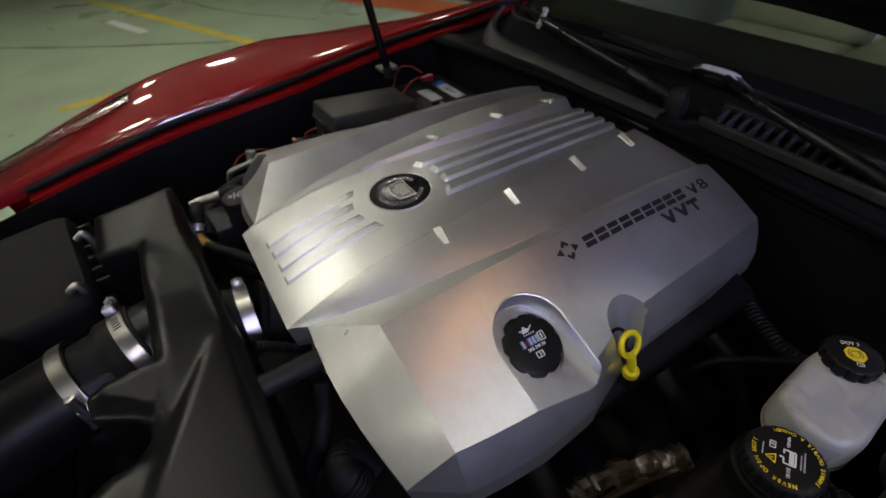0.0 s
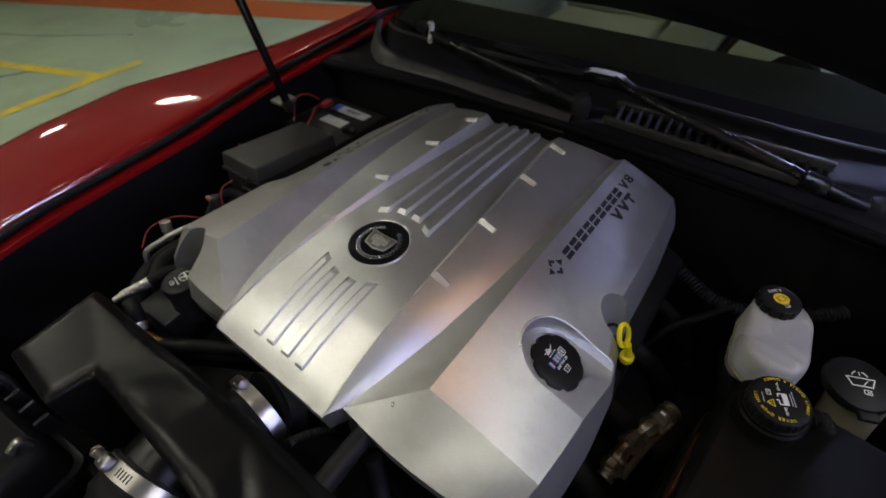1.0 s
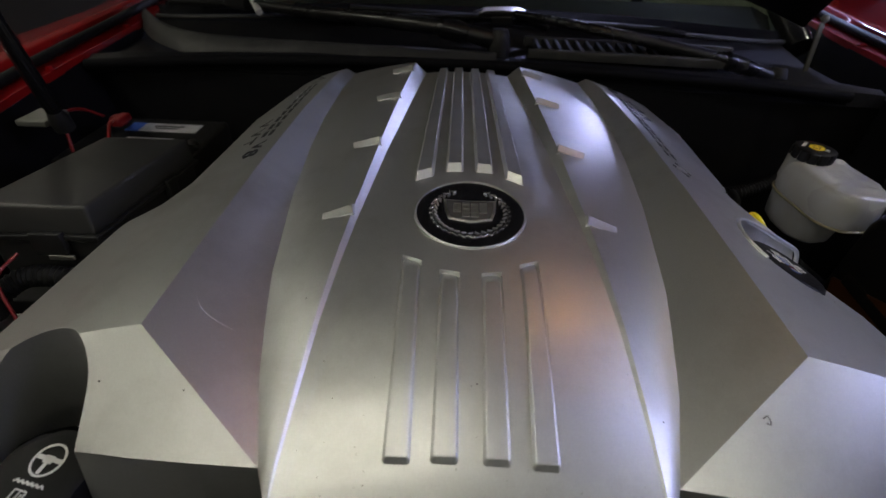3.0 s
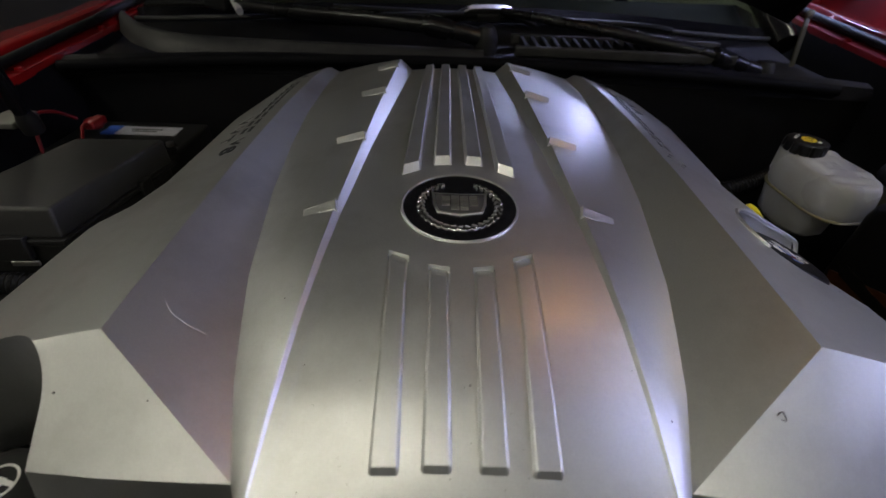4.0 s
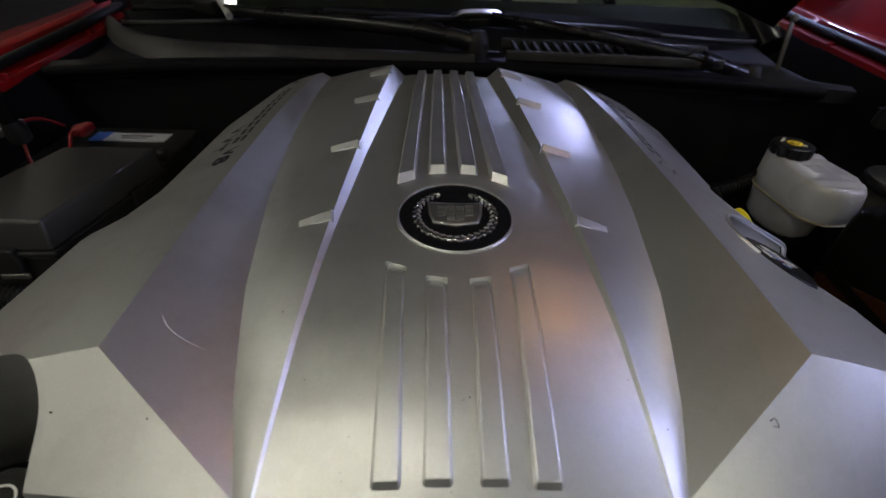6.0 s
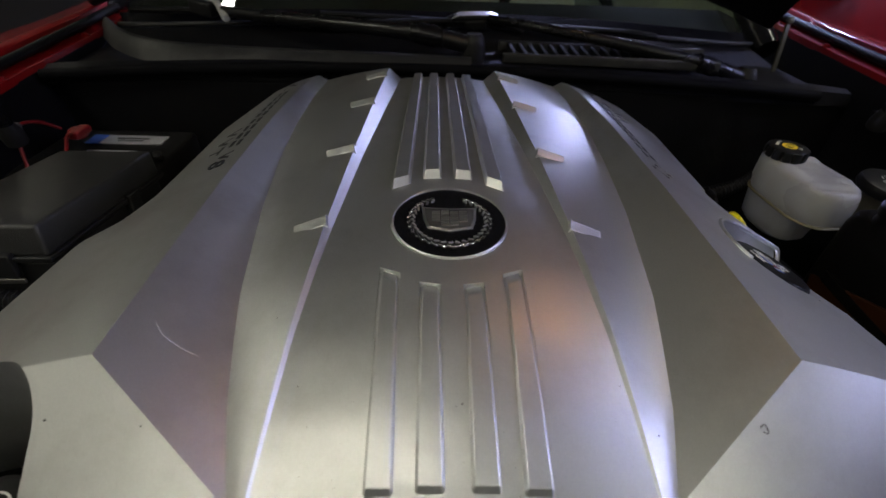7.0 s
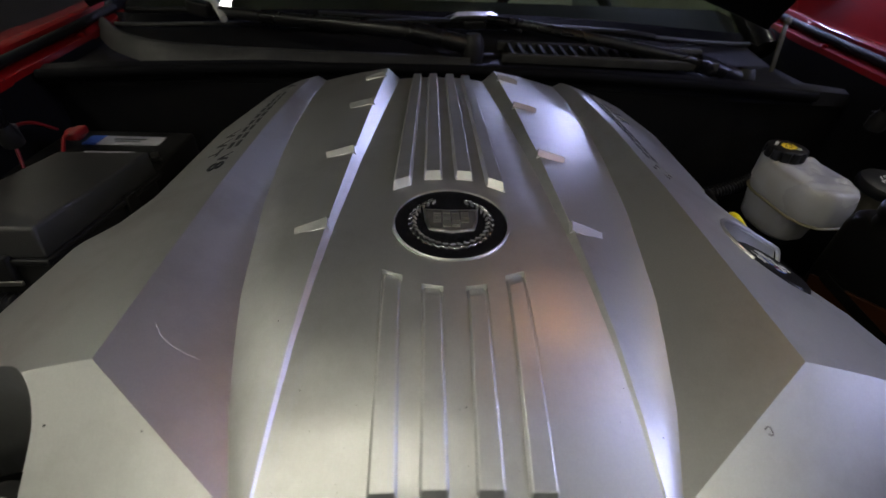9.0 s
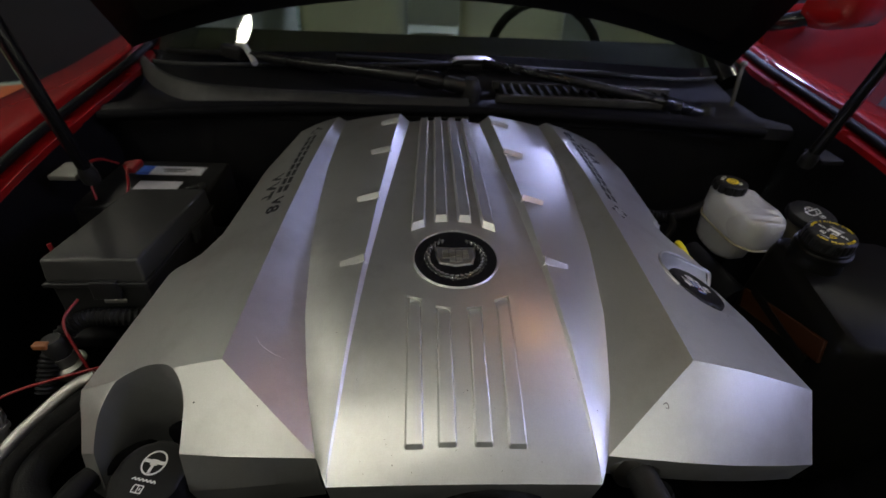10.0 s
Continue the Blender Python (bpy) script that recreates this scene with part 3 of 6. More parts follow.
def cowl():
    ob = empty("cowl_panel", (0, 0.5, 0.82), "dusty dark plastic cowl panel with an air intake grille", "cowl panel")
    rows = []
    for x in np.linspace(-0.69, 0.69, 41):
        e = (abs(x) / 0.69)
        yb = arc_y(x, 0.622, 0.76)
        zb = 0.868 - 0.045 * e ** 2.5
        yf = 0.475 - 0.02 * e ** 2 
        rows.append([(x, yf, 0.800), (x, yf + 0.004, 0.838 - 0.018 * e ** 2), (x, yf + 0.02, 0.842 - 0.018 * e ** 2), (x, yf + (yb - yf) * 0.35, 0.836 - 0.03 * e ** 2), (x, yf + (yb - yf) * 0.7, 0.842 - 0.035 * e ** 2), (x, yb - 0.01, zb - 0.004), (x, yb + 0.01, zb + 0.002)])
    world_part("tray", thick(loft(rows), 0.003), COWL, ob, "dusty dark grey plastic tray", smooth=35)
    rim = [(-0.665, 0.71, 0.846), (-0.575, 0.605, 0.846), (-0.48, 0.54, 0.846), (-0.36, 0.518, 0.846), (-0.215, 0.508, 0.846), (-0.07, 0.50, 0.846), (0.05, 0.495, 0.845)]
    top = smooth_line(rim, 8)
    strip = []
    for p in top:
        strip.append([p + Vector((0, 0.012, 0.001)), p + Vector((0, 0.004, 0.006)), p + Vector((0, -0.006, 0.004)), p + Vector((0.0, -0.022, -0.010)), p + Vector((0, -0.030, -0.022))])
    world_part("rim", thick(loft(strip), 0.003), DUST, ob, "dusty raised moulding", smooth=60)
    # intake grille
    n = 19
    for i in range(n):
        x = 0.125 + 0.0185 * i
        m = pose(x, 0.548 - 0.010 * (i / n) ** 2 - 0.012 * i / n, 0.849 - 0.004 * (i / n), 8, 0, 6)
        place(part("slat", box(0.0065, 0.058, 0.012, bevel=0.0015), GRILLE, ob), m)
    place(part("grille_frame", box(0.37, 0.010, 0.016, bevel=0.003), DUST, ob), pose(0.29, 0.577, 0.851, 0, 0, -2.5))
    place(part("grille_frame", box(0.37, 0.010, 0.016, bevel=0.003), DUST, ob), pose(0.29, 0.512, 0.846, 0, 0, -2.5))
    place(part("grille_well", box(0.36, 0.055, 0.004), DASH, ob), pose(0.29, 0.545, 0.842, 0, 0, -2.5))
    seal = [(x, 0.468 - 0.025 * (abs(x) / 0.62) ** 2, 0.838 - 0.018 * (abs(x) / 0.62) ** 2) for x in np.linspace(-0.62, 0.62, 13)]
    s = empty("hood_seal", (0, 0.46, 0.83), "black rubber hood seal along the cowl edge", "rubber seal")
    world_part("bulb", tube(seal, lambda t: 0.0085, 12, 4), SEAL, s)
    world_part("grip", tube([(x, y + 0.004, z - 0.010) for x, y, z in seal], 0.0045, 8, 4), SEAL, s)
    return ob


cowl()


SATIN = mat("satin_black", (0.012, 0.012, 0.013), 0.5, 0, 0.2, 60, 0.05, 300, spec=0.25)


def connector(parent, at, along, up=(0, -0.3, 1)):
    """The raised bridge where a wiper blade hooks on its arm."""
    m = frame_at(at, along, up)
    world_part("bridge", tube([m @ Vector(p) for p in ((-0.062, 0, -0.010), (-0.050, 0, 0.008), (-0.030, 0, 0.0125), (0.030, 0, 0.0115), (0.052, 0, 0.002), (0.085, 0, -0.014))], 0.0062, 8, 5), SATIN, parent, "black blade bridge", smooth=50)
    strap = [[m @ Vector((x, y, z)) for y in (-0.0065, 0.0065)] for x, z in ((-0.048, 0.013), (-0.030, 0.0196), (0.0, 0.0202), (0.028, 0.0190), (0.040, 0.0145))]
    world_part("strap", thick(loft(strap), 0.0012), STRAP, parent, "bright steel strap", smooth=40)
    place(part("joint_block", box(0.040, 0.018, 0.016, bevel=0.004), SATIN, parent), m @ pose(0, 0, 0.002))


def frame_at(at, along, up):
    x = Vector(along).normalized()
    y = Vector(up).cross(x).normalized()
    m = Matrix((x, y, x.cross(y))).transposed().to_4x4()
    m.translation = Vector(at)
    return m


def wiper(points, blade, name_label, broad):
    ob = empty("wiper", points[0], name_label, "wiper", "windscreen wipers")
    world_part("pivot", lathe([(0.018, -0.03), (0.02, 0.0), (0.016, 0.014), (0.012, 0.02), (0.001, 0.021)], 20, m=Matrix.Translation(points[0])), SATIN, ob, "round black pivot cap")
    world_part("arm", tube(points, lambda t: broad - 0.006 * t, 10, 6), ARMBLACK, ob, "satin black arm", smooth=60)
    a, b = Vector(points[0]), Vector(points[1])
    world_part("hinge", tube([a.lerp(b, 0.75), a.lerp(b, 1.15)], broad * 1.15, 10), ARMBLACK, ob, "worn arm hinge", smooth=60)
    world_part("blade", tube(blade, 0.0055, 8, 6), RUBBER, ob, "black rubber blade")
    return ob


STRAP = mat("satin_steel", (0.75, 0.75, 0.74), 0.35, 0.4, 0.1, 80)
ARMBLACK = mat("worn_arm_black", (0.007, 0.007, 0.008), 0.28, 0, 0.3, 60, 0.05, 300, spec=0.34, dirt=(0.018, 0.018, 0.018), dirt_scale=20, dirt_amount=0.4)
# the arm on the passenger side, its claw standing up at the far end
arm_one = wiper([(0.055, 0.522, 0.862), (-0.03, 0.517, 0.880), (-0.16, 0.545, 0.884), (-0.30, 0.583, 0.885), (-0.385, 0.605, 0.888)],
      [(-0.60, 0.70, 0.868), (-0.40, 0.625, 0.884), (-0.222, 0.60, 0.877), (0.02, 0.60, 0.885)], "black windscreen wiper parked at the screen base", 0.0145)
place(part("joint_block", box(0.05, 0.022, 0.024, bevel=0.005), SATIN, arm_one, "black blade joint"), pose(-0.43, 0.632, 0.887, 0, 4, -24))
world_part("strap", tube([(-0.425, 0.645, 0.895), (-0.405, 0.632, 0.898), (-0.373, 0.582, 0.880)], 0.0062, 8, 5), STRAP, arm_one, "bright steel strap standing up")
arm_two = wiper([(0.545, 0.53, 0.82), (0.45, 0.51, 0.848), (0.30, 0.53, 0.872), (0.17, 0.553, 0.888), (0.085, 0.598, 0.892)],
      [(0.40, 0.61, 0.868), (0.326, 0.602, 0.876), (0.08, 0.610, 0.881), (-0.22, 0.635, 0.884)], "black windscreen wiper parked along the cowl", 0.0125)
connector(arm_two, (0.064, 0.611, 0.879), (1, -0.10, 0.06))


def hinge_arm(points):
    """The curved arm of a hood hinge beside the cowl."""
    rows = [[Vector(p) + Vector((dx, 0.3 * dx, 0)) for dx in (-0.0045, 0.0045)] for p in smooth_line(points, 6)]
    arm = world_part("hinge_arm", thick(loft(rows), 0.003), HINGE, HOOD, "beige painted hinge arm", smooth=50)
    place(part("bolt", lathe([(0.007, -0.003), (0.007, 0.003), (0.004, 0.005), (0.001, 0.005)], 6, m=axis_pose(points[-1], (0, -1, 0.3))), DULLGREY, arm), Matrix())


HINGE = mat("hinge_paint", (0.11, 0.105, 0.075), 0.5, 0.2, 0.2, 60)
hinge_arm([(0.645, 0.600, 0.815), (0.636, 0.594, 0.845), (0.628, 0.590, 0.880), (0.630, 0.598, 0.905)])
hinge_arm([(-0.735, 0.698, 0.770), (-0.748, 0.715, 0.775), (-0.750, 0.735, 0.785), (-0.742, 0.752, 0.790)])


# ---- engine bay shell ----
def bay():
    for side, nm in ((-1, "wall_bay_passenger"), (1, "wall_bay_driver")):
        rows = []
        for y in np.linspace(-0.62, 0.95, 16):
            rail, zr = lerp_table(RAIL, y)
            rail, zr = (rail + OFFSET, zr + 0.25 * OFFSET) if side > 0 else (rail, zr)
            rows.append([(side * (rail - 0.026), y, zr - 0.038), (side * (rail - 0.034), y, zr - 0.12), (side * (rail + 0.0), y, 0.55), (side * (rail - 0.02), y, 0.40)])
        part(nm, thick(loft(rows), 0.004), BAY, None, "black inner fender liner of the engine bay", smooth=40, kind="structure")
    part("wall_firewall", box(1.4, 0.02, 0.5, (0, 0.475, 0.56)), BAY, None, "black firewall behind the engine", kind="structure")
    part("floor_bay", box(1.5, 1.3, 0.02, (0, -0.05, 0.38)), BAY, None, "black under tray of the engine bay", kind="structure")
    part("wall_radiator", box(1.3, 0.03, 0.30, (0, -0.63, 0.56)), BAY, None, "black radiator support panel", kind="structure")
    eng = empty("engine", (0, 0.1, 0.45), "engine block beneath the silver cover, blackened for the bay's shade", "engine")
    # engine metal in black: the shade under the cover is in the colour
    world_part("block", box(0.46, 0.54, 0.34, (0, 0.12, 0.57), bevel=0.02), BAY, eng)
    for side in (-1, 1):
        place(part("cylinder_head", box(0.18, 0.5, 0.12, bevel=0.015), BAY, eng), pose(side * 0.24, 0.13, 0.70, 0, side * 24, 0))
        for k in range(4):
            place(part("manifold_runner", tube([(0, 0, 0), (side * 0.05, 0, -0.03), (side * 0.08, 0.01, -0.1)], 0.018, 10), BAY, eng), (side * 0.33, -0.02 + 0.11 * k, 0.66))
    return eng


bay()


# ---- engine cover ----
SCRATCH = mat("bare_plastic", (0.8, 0.8, 0.8), 0.6, 0, 0.1, 300)
# Break lines of the cover, as tables of y, x, z on the driver's side.
LINE_A = [(-0.205, 0, 0.812), (-0.19, 0, 0.820), (-0.15, 0, 0.834), (-0.10, 0, 0.846), (-0.05, 0, 0.854), (0.0, 0, 0.858), (0.06, 0, 0.860), (0.2, 0, 0.858), (0.3, 0, 0.855), (0.388, 0, 0.850)]
LINE_P = [(-0.205, 0.1015, 0.8095), (-0.19, 0.101, 0.8165), (-0.15, 0.0985, 0.829), (-0.10, 0.0962, 0.840), (-0.05, 0.0932, 0.8462), (0.0, 0.0902, 0.849), (0.115, 0.0820, 0.8515), (0.24, 0.0720, 0.850), (0.388, 0.0600, 0.846)]
LINE_Q = [(-0.205, 0.102, 0.810), (-0.19, 0.102, 0.8175), (-0.15, 0.1005, 0.8305), (-0.10, 0.0990, 0.842), (-0.05, 0.097, 0.849), (0.0, 0.0950, 0.853), (0.115, 0.0895, 0.859), (0.24, 0.0835, 0.8615), (0.388, 0.0760, 0.8605)]
LINE_B = [(-0.184, 0.113, 0.811), (-0.135, 0.128, 0.820), (-0.09, 0.1385, 0.825), (-0.05, 0.147, 0.829), (0.05, 0.160, 0.836), (0.14, 0.167, 0.8405), (0.22, 0.171, 0.842), (0.33, 0.173, 0.839), (0.423, 0.174, 0.830)]
LINE_C = [(-0.126, 0.192, 0.855), (-0.035, 0.192, 0.8565), (0.06, 0.1915, 0.858), (0.2, 0.191, 0.856), (0.33, 0.189, 0.850), (0.39, 0.188, 0.844), (0.425, 0.187, 0.836)]
LINE_D_RIGHT = [(-0.123, 0.323, 0.808), (-0.08, 0.3265, 0.800), (-0.03, 0.329, 0.793), (0.044, 0.325, 0.795), (0.10, 0.308, 0.798), (0.156, 0.298, 0.801), (0.3, 0.295, 0.806), (0.413, 0.285, 0.802)]
LINE_D_LEFT = [(-0.126, 0.318, 0.813), (0.033, 0.317, 0.807), (0.052, 0.290, 0.816), (0.09, 0.276, 0.820), (0.25, 0.270, 0.820), (0.413, 0.255, 0.812)]


def on_line(table, u):
    y = table[0][0] + u * (table[-1][0] - table[0][0])
    x, z = lerp_table(table, y)
    return Vector((x, y, z))


def channel_z(x, y):
    a, p = lerp_table(LINE_A, y)[1], lerp_table(LINE_P, y)
    return a + (p[1] - a) * min(1, abs(x) / p[0]) ** 2


def wing_z(x, y):
    d = lerp_table(LINE_D_RIGHT if x > 0 else LINE_D_LEFT, y)
    c = lerp_table(LINE_C, y)
    k = (abs(x) - c[0]) / (d[0] - c[0])
    return c[1] + (d[1] - c[1]) * k + 0.003 * math.sin(math.pi * min(1, max(0, k)))


def cover_sheet():
    bm = bmesh.new()
    us = np.linspace(0, 1, 61)
    rows = []
    for u in us:
        a, p, q, b, c = (on_line(t, u) for t in (LINE_A, LINE_P, LINE_Q, LINE_B, LINE_C))
        half = {}
        for side, table in ((1, LINE_D_RIGHT), (-1, LINE_D_LEFT)):
            d = on_line(table, u)
            pts = []
            for k in (0.2, 0.4, 0.6, 0.8, 1.0):
                v = a.lerp(p, k)
                v.z = a.z + (p.z - a.z) * k * k
                pts.append(v)
            pts.append(q)
            for k in (0.25, 0.5, 0.75):
                v = q.lerp(b, k)
                v.z += 0.0015 * math.sin(math.pi * k)
                pts.append(v)
            pts += [b, b.lerp(c, 0.5), c]
            for k in (0.2, 0.4, 0.6, 0.8, 0.93):
                v = c.lerp(d, k)
                v.z += 0.003 * math.sin(math.pi * k)
                pts.append(v)
            pts.append(d)
            pts.append(d + Vector((0.010, 0, -0.020)))
            pts.append(d + Vector((0.019, 0.002, -0.054)))
            half[side] = [Vector((side * v.x, v.y, v.z)) for v in pts]
        rows.append([*reversed(half[-1]), a, *half[1]])
    vs = [[bm.verts.new(p) for p in row] for row in rows]
    for r, s in zip(vs, vs[1:]):
        for i in range(len(r) - 1):
            bm.faces.new((r[i], r[i + 1], s[i + 1], s[i]))
    # the sloping front faces of the two wings
    n = len(vs[0])
    for side in (1, -1):
        top = vs[0][n - 9:n - 2] if side > 0 else list(reversed(vs[0][2:9]))
        inner = vs[0][n - 11] if side > 0 else vs[0][10]
        mid_edge = vs[0][n - 10] if side > 0 else vs[0][9]
        foot = Vector((side * 0.312, -0.171, 0.768))
        cols = []
        for j, tv in enumerate(top):
            k = j / (len(top) - 1)
            if j == 0:
                cols.append([tv, mid_edge, inner])
                if side < 0:
                    cols[-1].append(bm.verts.new(inner.co + Vector((0, -0.002, -0.030))))
                continue
            low = inner.co.lerp(foot, k)
            low.z += 0.012 * math.sin(math.pi * k)
            low.y -= 0.010 * math.sin(math.pi * k)
            mid = tv.co.lerp(low, 0.5) + Vector((0, -0.0012, 0.0012)) * math.sin(math.pi * k)
            lip = low + Vector((0, -0.003, -0.028))
            if side < 0:
                low = low + Vector((0, 0.009, 0.010)) * min(1, k / 0.6)
                mid = tv.co.lerp(low, 0.5)
            cols.append([tv, bm.verts.new(mid), bm.verts.new(low)])
            if side < 0:
                cols[-1].append(bm.verts.new(lip))
        for a, b in zip(cols, cols[1:]):
            bm.faces.new((a[0], b[0], b[1], a[1]))
            bm.faces.new((a[1], b[1], b[2], a[2]))
            if side < 0:
                bm.faces.new((a[2], b[2], b[3], a[3]))
        last = cols[-1]
        e1, e2 = (vs[0][n - 2], vs[0][n - 1]) if side > 0 else (vs[0][1], vs[0][0])
        bm.faces.new((last[0], e1, last[1]))
        bm.faces.new((last[1], e1, e2, last[2]))
        if side < 0:
            bm.faces.new((last[2], e2, last[3]))
    bmesh.ops.recalc_face_normals(bm, faces=bm.faces)
    if sum(f.normal.z for f in bm.faces) < 0:
        bmesh.ops.reverse_faces(bm, faces=bm.faces)
    # a shifted copy below, joined along the rim, makes the shell a solid
    top_faces = list(bm.faces)
    made = bmesh.ops.duplicate(bm, geom=list(bm.verts) + list(bm.edges) + top_faces)
    pair = {k: v for k, v in made["vert_map"].items()}
    low_faces = [f for f in made["geom"] if isinstance(f, bmesh.types.BMFace)]
    for v in {v for f in low_faces for v in f.verts}:
        v.co.z -= 0.035
        v.co.y += 0.004
    for e in [e for f in top_faces for e in f.edges if len(e.link_faces) == 1]:
        a, b = e.verts
        bm.faces.new((a, b, pair[b], pair[a]))
    bmesh.ops.reverse_faces(bm, faces=low_faces)
    return bm


def pocket_floor(x, y):
    """A flat floor, flush at the front edge and deeper towards the back."""
    return wing_z(0.29, -0.034) - 0.0025 - 0.44 * (x - 0.29) - 0.22 * (y + 0.034)


def stadium(cx, cy, r, length, turn, n=18):
    """Outline of a round-ended slot that runs off outwards."""
    ca, sa = math.cos(radians(turn)), math.sin(radians(turn))
    pts = [(r * math.cos(a), r * math.sin(a)) for a in np.linspace(math.pi / 2, 3 * math.pi / 2, n)]
    pts += [(length * k / 4, -r) for k in range(1, 5)] + [(length * k / 4, r) for k in range(4, 0, -1)]
    return [(cx + x * ca - y * sa, cy + x * sa + y * ca) for x, y in pts]


STRIPES = [(-0.0415, -0.0505, -0.0385, -0.1815, -10), (-0.0145, -0.0625, -0.0133, -0.1805, -4), (0.0145, -0.0625, 0.0145, -0.1805, 4), (0.0415, -0.0505, 0.0405, -0.1815, 10)]


def stripe_solid(x1, y1, x0, y0, lean, grow, lift):
    """A flat bar set in the curved front: proud along its length, with a ramp that dives in at the top end."""
    bm = bmesh.new()
    w1, w0 = 0.0062 + grow, 0.0074 + grow
    sk = math.tan(radians(lean * 2.2)) * w1
    pts = [(x0 - w0, y0), (x0 + w0, y0), (x1 + w1, y1 + sk), (x1 - w1, y1 - sk)]
    rows = []
    if not grow:
        # the steep front end of the bar
        z = channel_z(x0, y0) - 0.0035
        a, b, y = x0 - w0, x0 + w0, y0 - 0.0034
        rows.append([(a + 0.0009, y, z), (b - 0.0009, y, z), (b, y, z - 0.002), (b, y, z - 0.008), (a, y, z - 0.008), (a, y, z - 0.002)])
    for k in (*np.linspace(0, 0.925, 8), 1.0):
        # nearly level along its length, then a short ramp down at the top end
        rise = 0.0036 - 0.0030 * k if k < 0.95 else -0.0030
        row = []
        for i, j in ((0, 3), (1, 2)):
            x = pts[i][0] + (pts[j][0] - pts[i][0]) * k
            y = pts[i][1] + (pts[j][1] - pts[i][1]) * k
            z = channel_z(x, y) + rise + lift
            row.append((x, y, z))
        (xa, ya, za), (xb, yb, zb) = row
        if grow:
            rows.append([row[0], row[1], (xb, yb, zb + 0.03), (xa, ya, za + 0.03)])
        else:
            sl = 0.0014
            rows.append([(xa + sl, ya, za), (xb - sl, yb, zb), (xb, yb, zb - 0.0025), (xb, yb, zb - 0.012), (xa, ya, za - 0.012), (xa, ya, za - 0.0025)])
    return loft(rows, closed=True, bm=bm)


GREYMETAL = mat("grey_metal", (0.28, 0.275, 0.265), 0.5, 1.0, 0.15, 200)
SHIELD = mat("satin_chrome", (0.74, 0.73, 0.70), 0.33, 1.0, 0.05, 300)
GRIME = mat("brown_grime", (0.16, 0.14, 0.11), 0.8)
BADGE = pose(0, 0.003, 0.8566, 2.8, 0, 0)


# the shadow inside the sunk lettering, painted as a near-black colour
INSET = mat("shaded_inset_lettering", (0.020, 0.021, 0.027), 0.4, 0.2, 0.1, 200)


def on_wing(side, along, x):
    """A pose on a wing that reads along it, z outwards."""
    y = along if side > 0 else 0.470 - along
    rise = (wing_z(side * (x - 0.015), y) - wing_z(side * (x + 0.015), y)) / 0.03
    up = Vector((-side, 0, rise)).normalized()
    ahead = Vector((0, side, 0))
    m = Matrix((ahead, up, ahead.cross(up).normalized())).transposed().to_4x4()
    m.translation = Vector((side * x, y, wing_z(side * x, y)))
    return m


def letter_v(cx, w, h, st):
    return [(cx - w / 2, h / 2), (cx - w / 2 + st, h / 2), (cx, -h / 2 + st * 1.3), (cx + w / 2 - st, h / 2), (cx + w / 2, h / 2), (cx + st * 0.45, -h / 2), (cx - st * 0.45, -h / 2)]


def letter_t(cx, w, h, st):
    return [(cx - w / 2, h / 2), (cx + w / 2, h / 2), (cx + w / 2, h / 2 - st), (cx + st / 2, h / 2 - st), (cx + st / 2, -h / 2), (cx - st / 2, -h / 2), (cx - st / 2, h / 2 - st), (cx - w / 2, h / 2 - st)]


def nameplates(cover, body):
    """Sunk nameplates on both wings: barred blocks for the name, letters for the rest, and a split diamond."""
    def slab_of(outlines, z0, z1):
        bm = bmesh.new()
        for outline in outlines:
            prism(outline, z0, z1, bm)
        return bm
    w, h = 0.0182, 0.0158
    bars = [[(x + 0.12 * y, y) for x, y in ((-w / 2, y0), (w / 2, y0), (w / 2, y1), (-w / 2, y1))] for y0, y1 in ((-h / 2, -h * 0.06), (h * 0.06, h / 2))]
    mark = [[(sg * 0.0078, -0.0058), (sg * 0.0178, 0.0), (sg * 0.0078, 0.0058)] for sg in (1, -1)]
    mark += [[(-0.0066, sg * 0.0068), (0.0, sg * 0.0140), (0.0066, sg * 0.0068), (0.0036, sg * 0.0036), (0.0, sg * 0.0074), (-0.0036, sg * 0.0036)] for sg in (1, -1)]
    sunk = 0.0008
    for side in (-1, 1):
        places = [("letter_block", "sunk plain block, its shade coloured in", on_wing(side, 0.1475 + 0.0214 * k, 0.215), lambda z0, z1: slab_of(bars, z0, z1)) for k in range(9)]
        places.append(("diamond_mark", "sunk split diamond mark, its shade coloured in", on_wing(side, 0.112, 0.214), lambda z0, z1: slab_of(mark, z0, z1)))
        for along, x, outline in ((0.349, 0.215, letter_v(0, 0.021, 0.0158, 0.0062)), (0.276, 0.235, letter_v(0, 0.0246, 0.0180, 0.0072)), (0.302, 0.235, letter_v(0, 0.0246, 0.0180, 0.0072)), (0.327, 0.235, letter_t(0, 0.0225, 0.0180, 0.0062))):
            places.append(("lettering", "sunk letter, its shade coloured in", on_wing(side, along, x), lambda z0, z1, shape=outline: slab_of([shape], z0, z1)))
        for name, label, m, solid in places:
            tool = solid(-0.006, 0.006)
            tool.transform(m)
            cut(body, [tool])
            place(part(name, solid(-0.006, -sunk), INSET, cover, label, smooth=0), m)
        ink("8", 0.0235, INSET, cover, on_wing(side, 0.371, 0.215) @ pose(0, 0, 0.0006) @ Matrix.Diagonal((1.4, 1, 1, 1)), bold=0.0002)


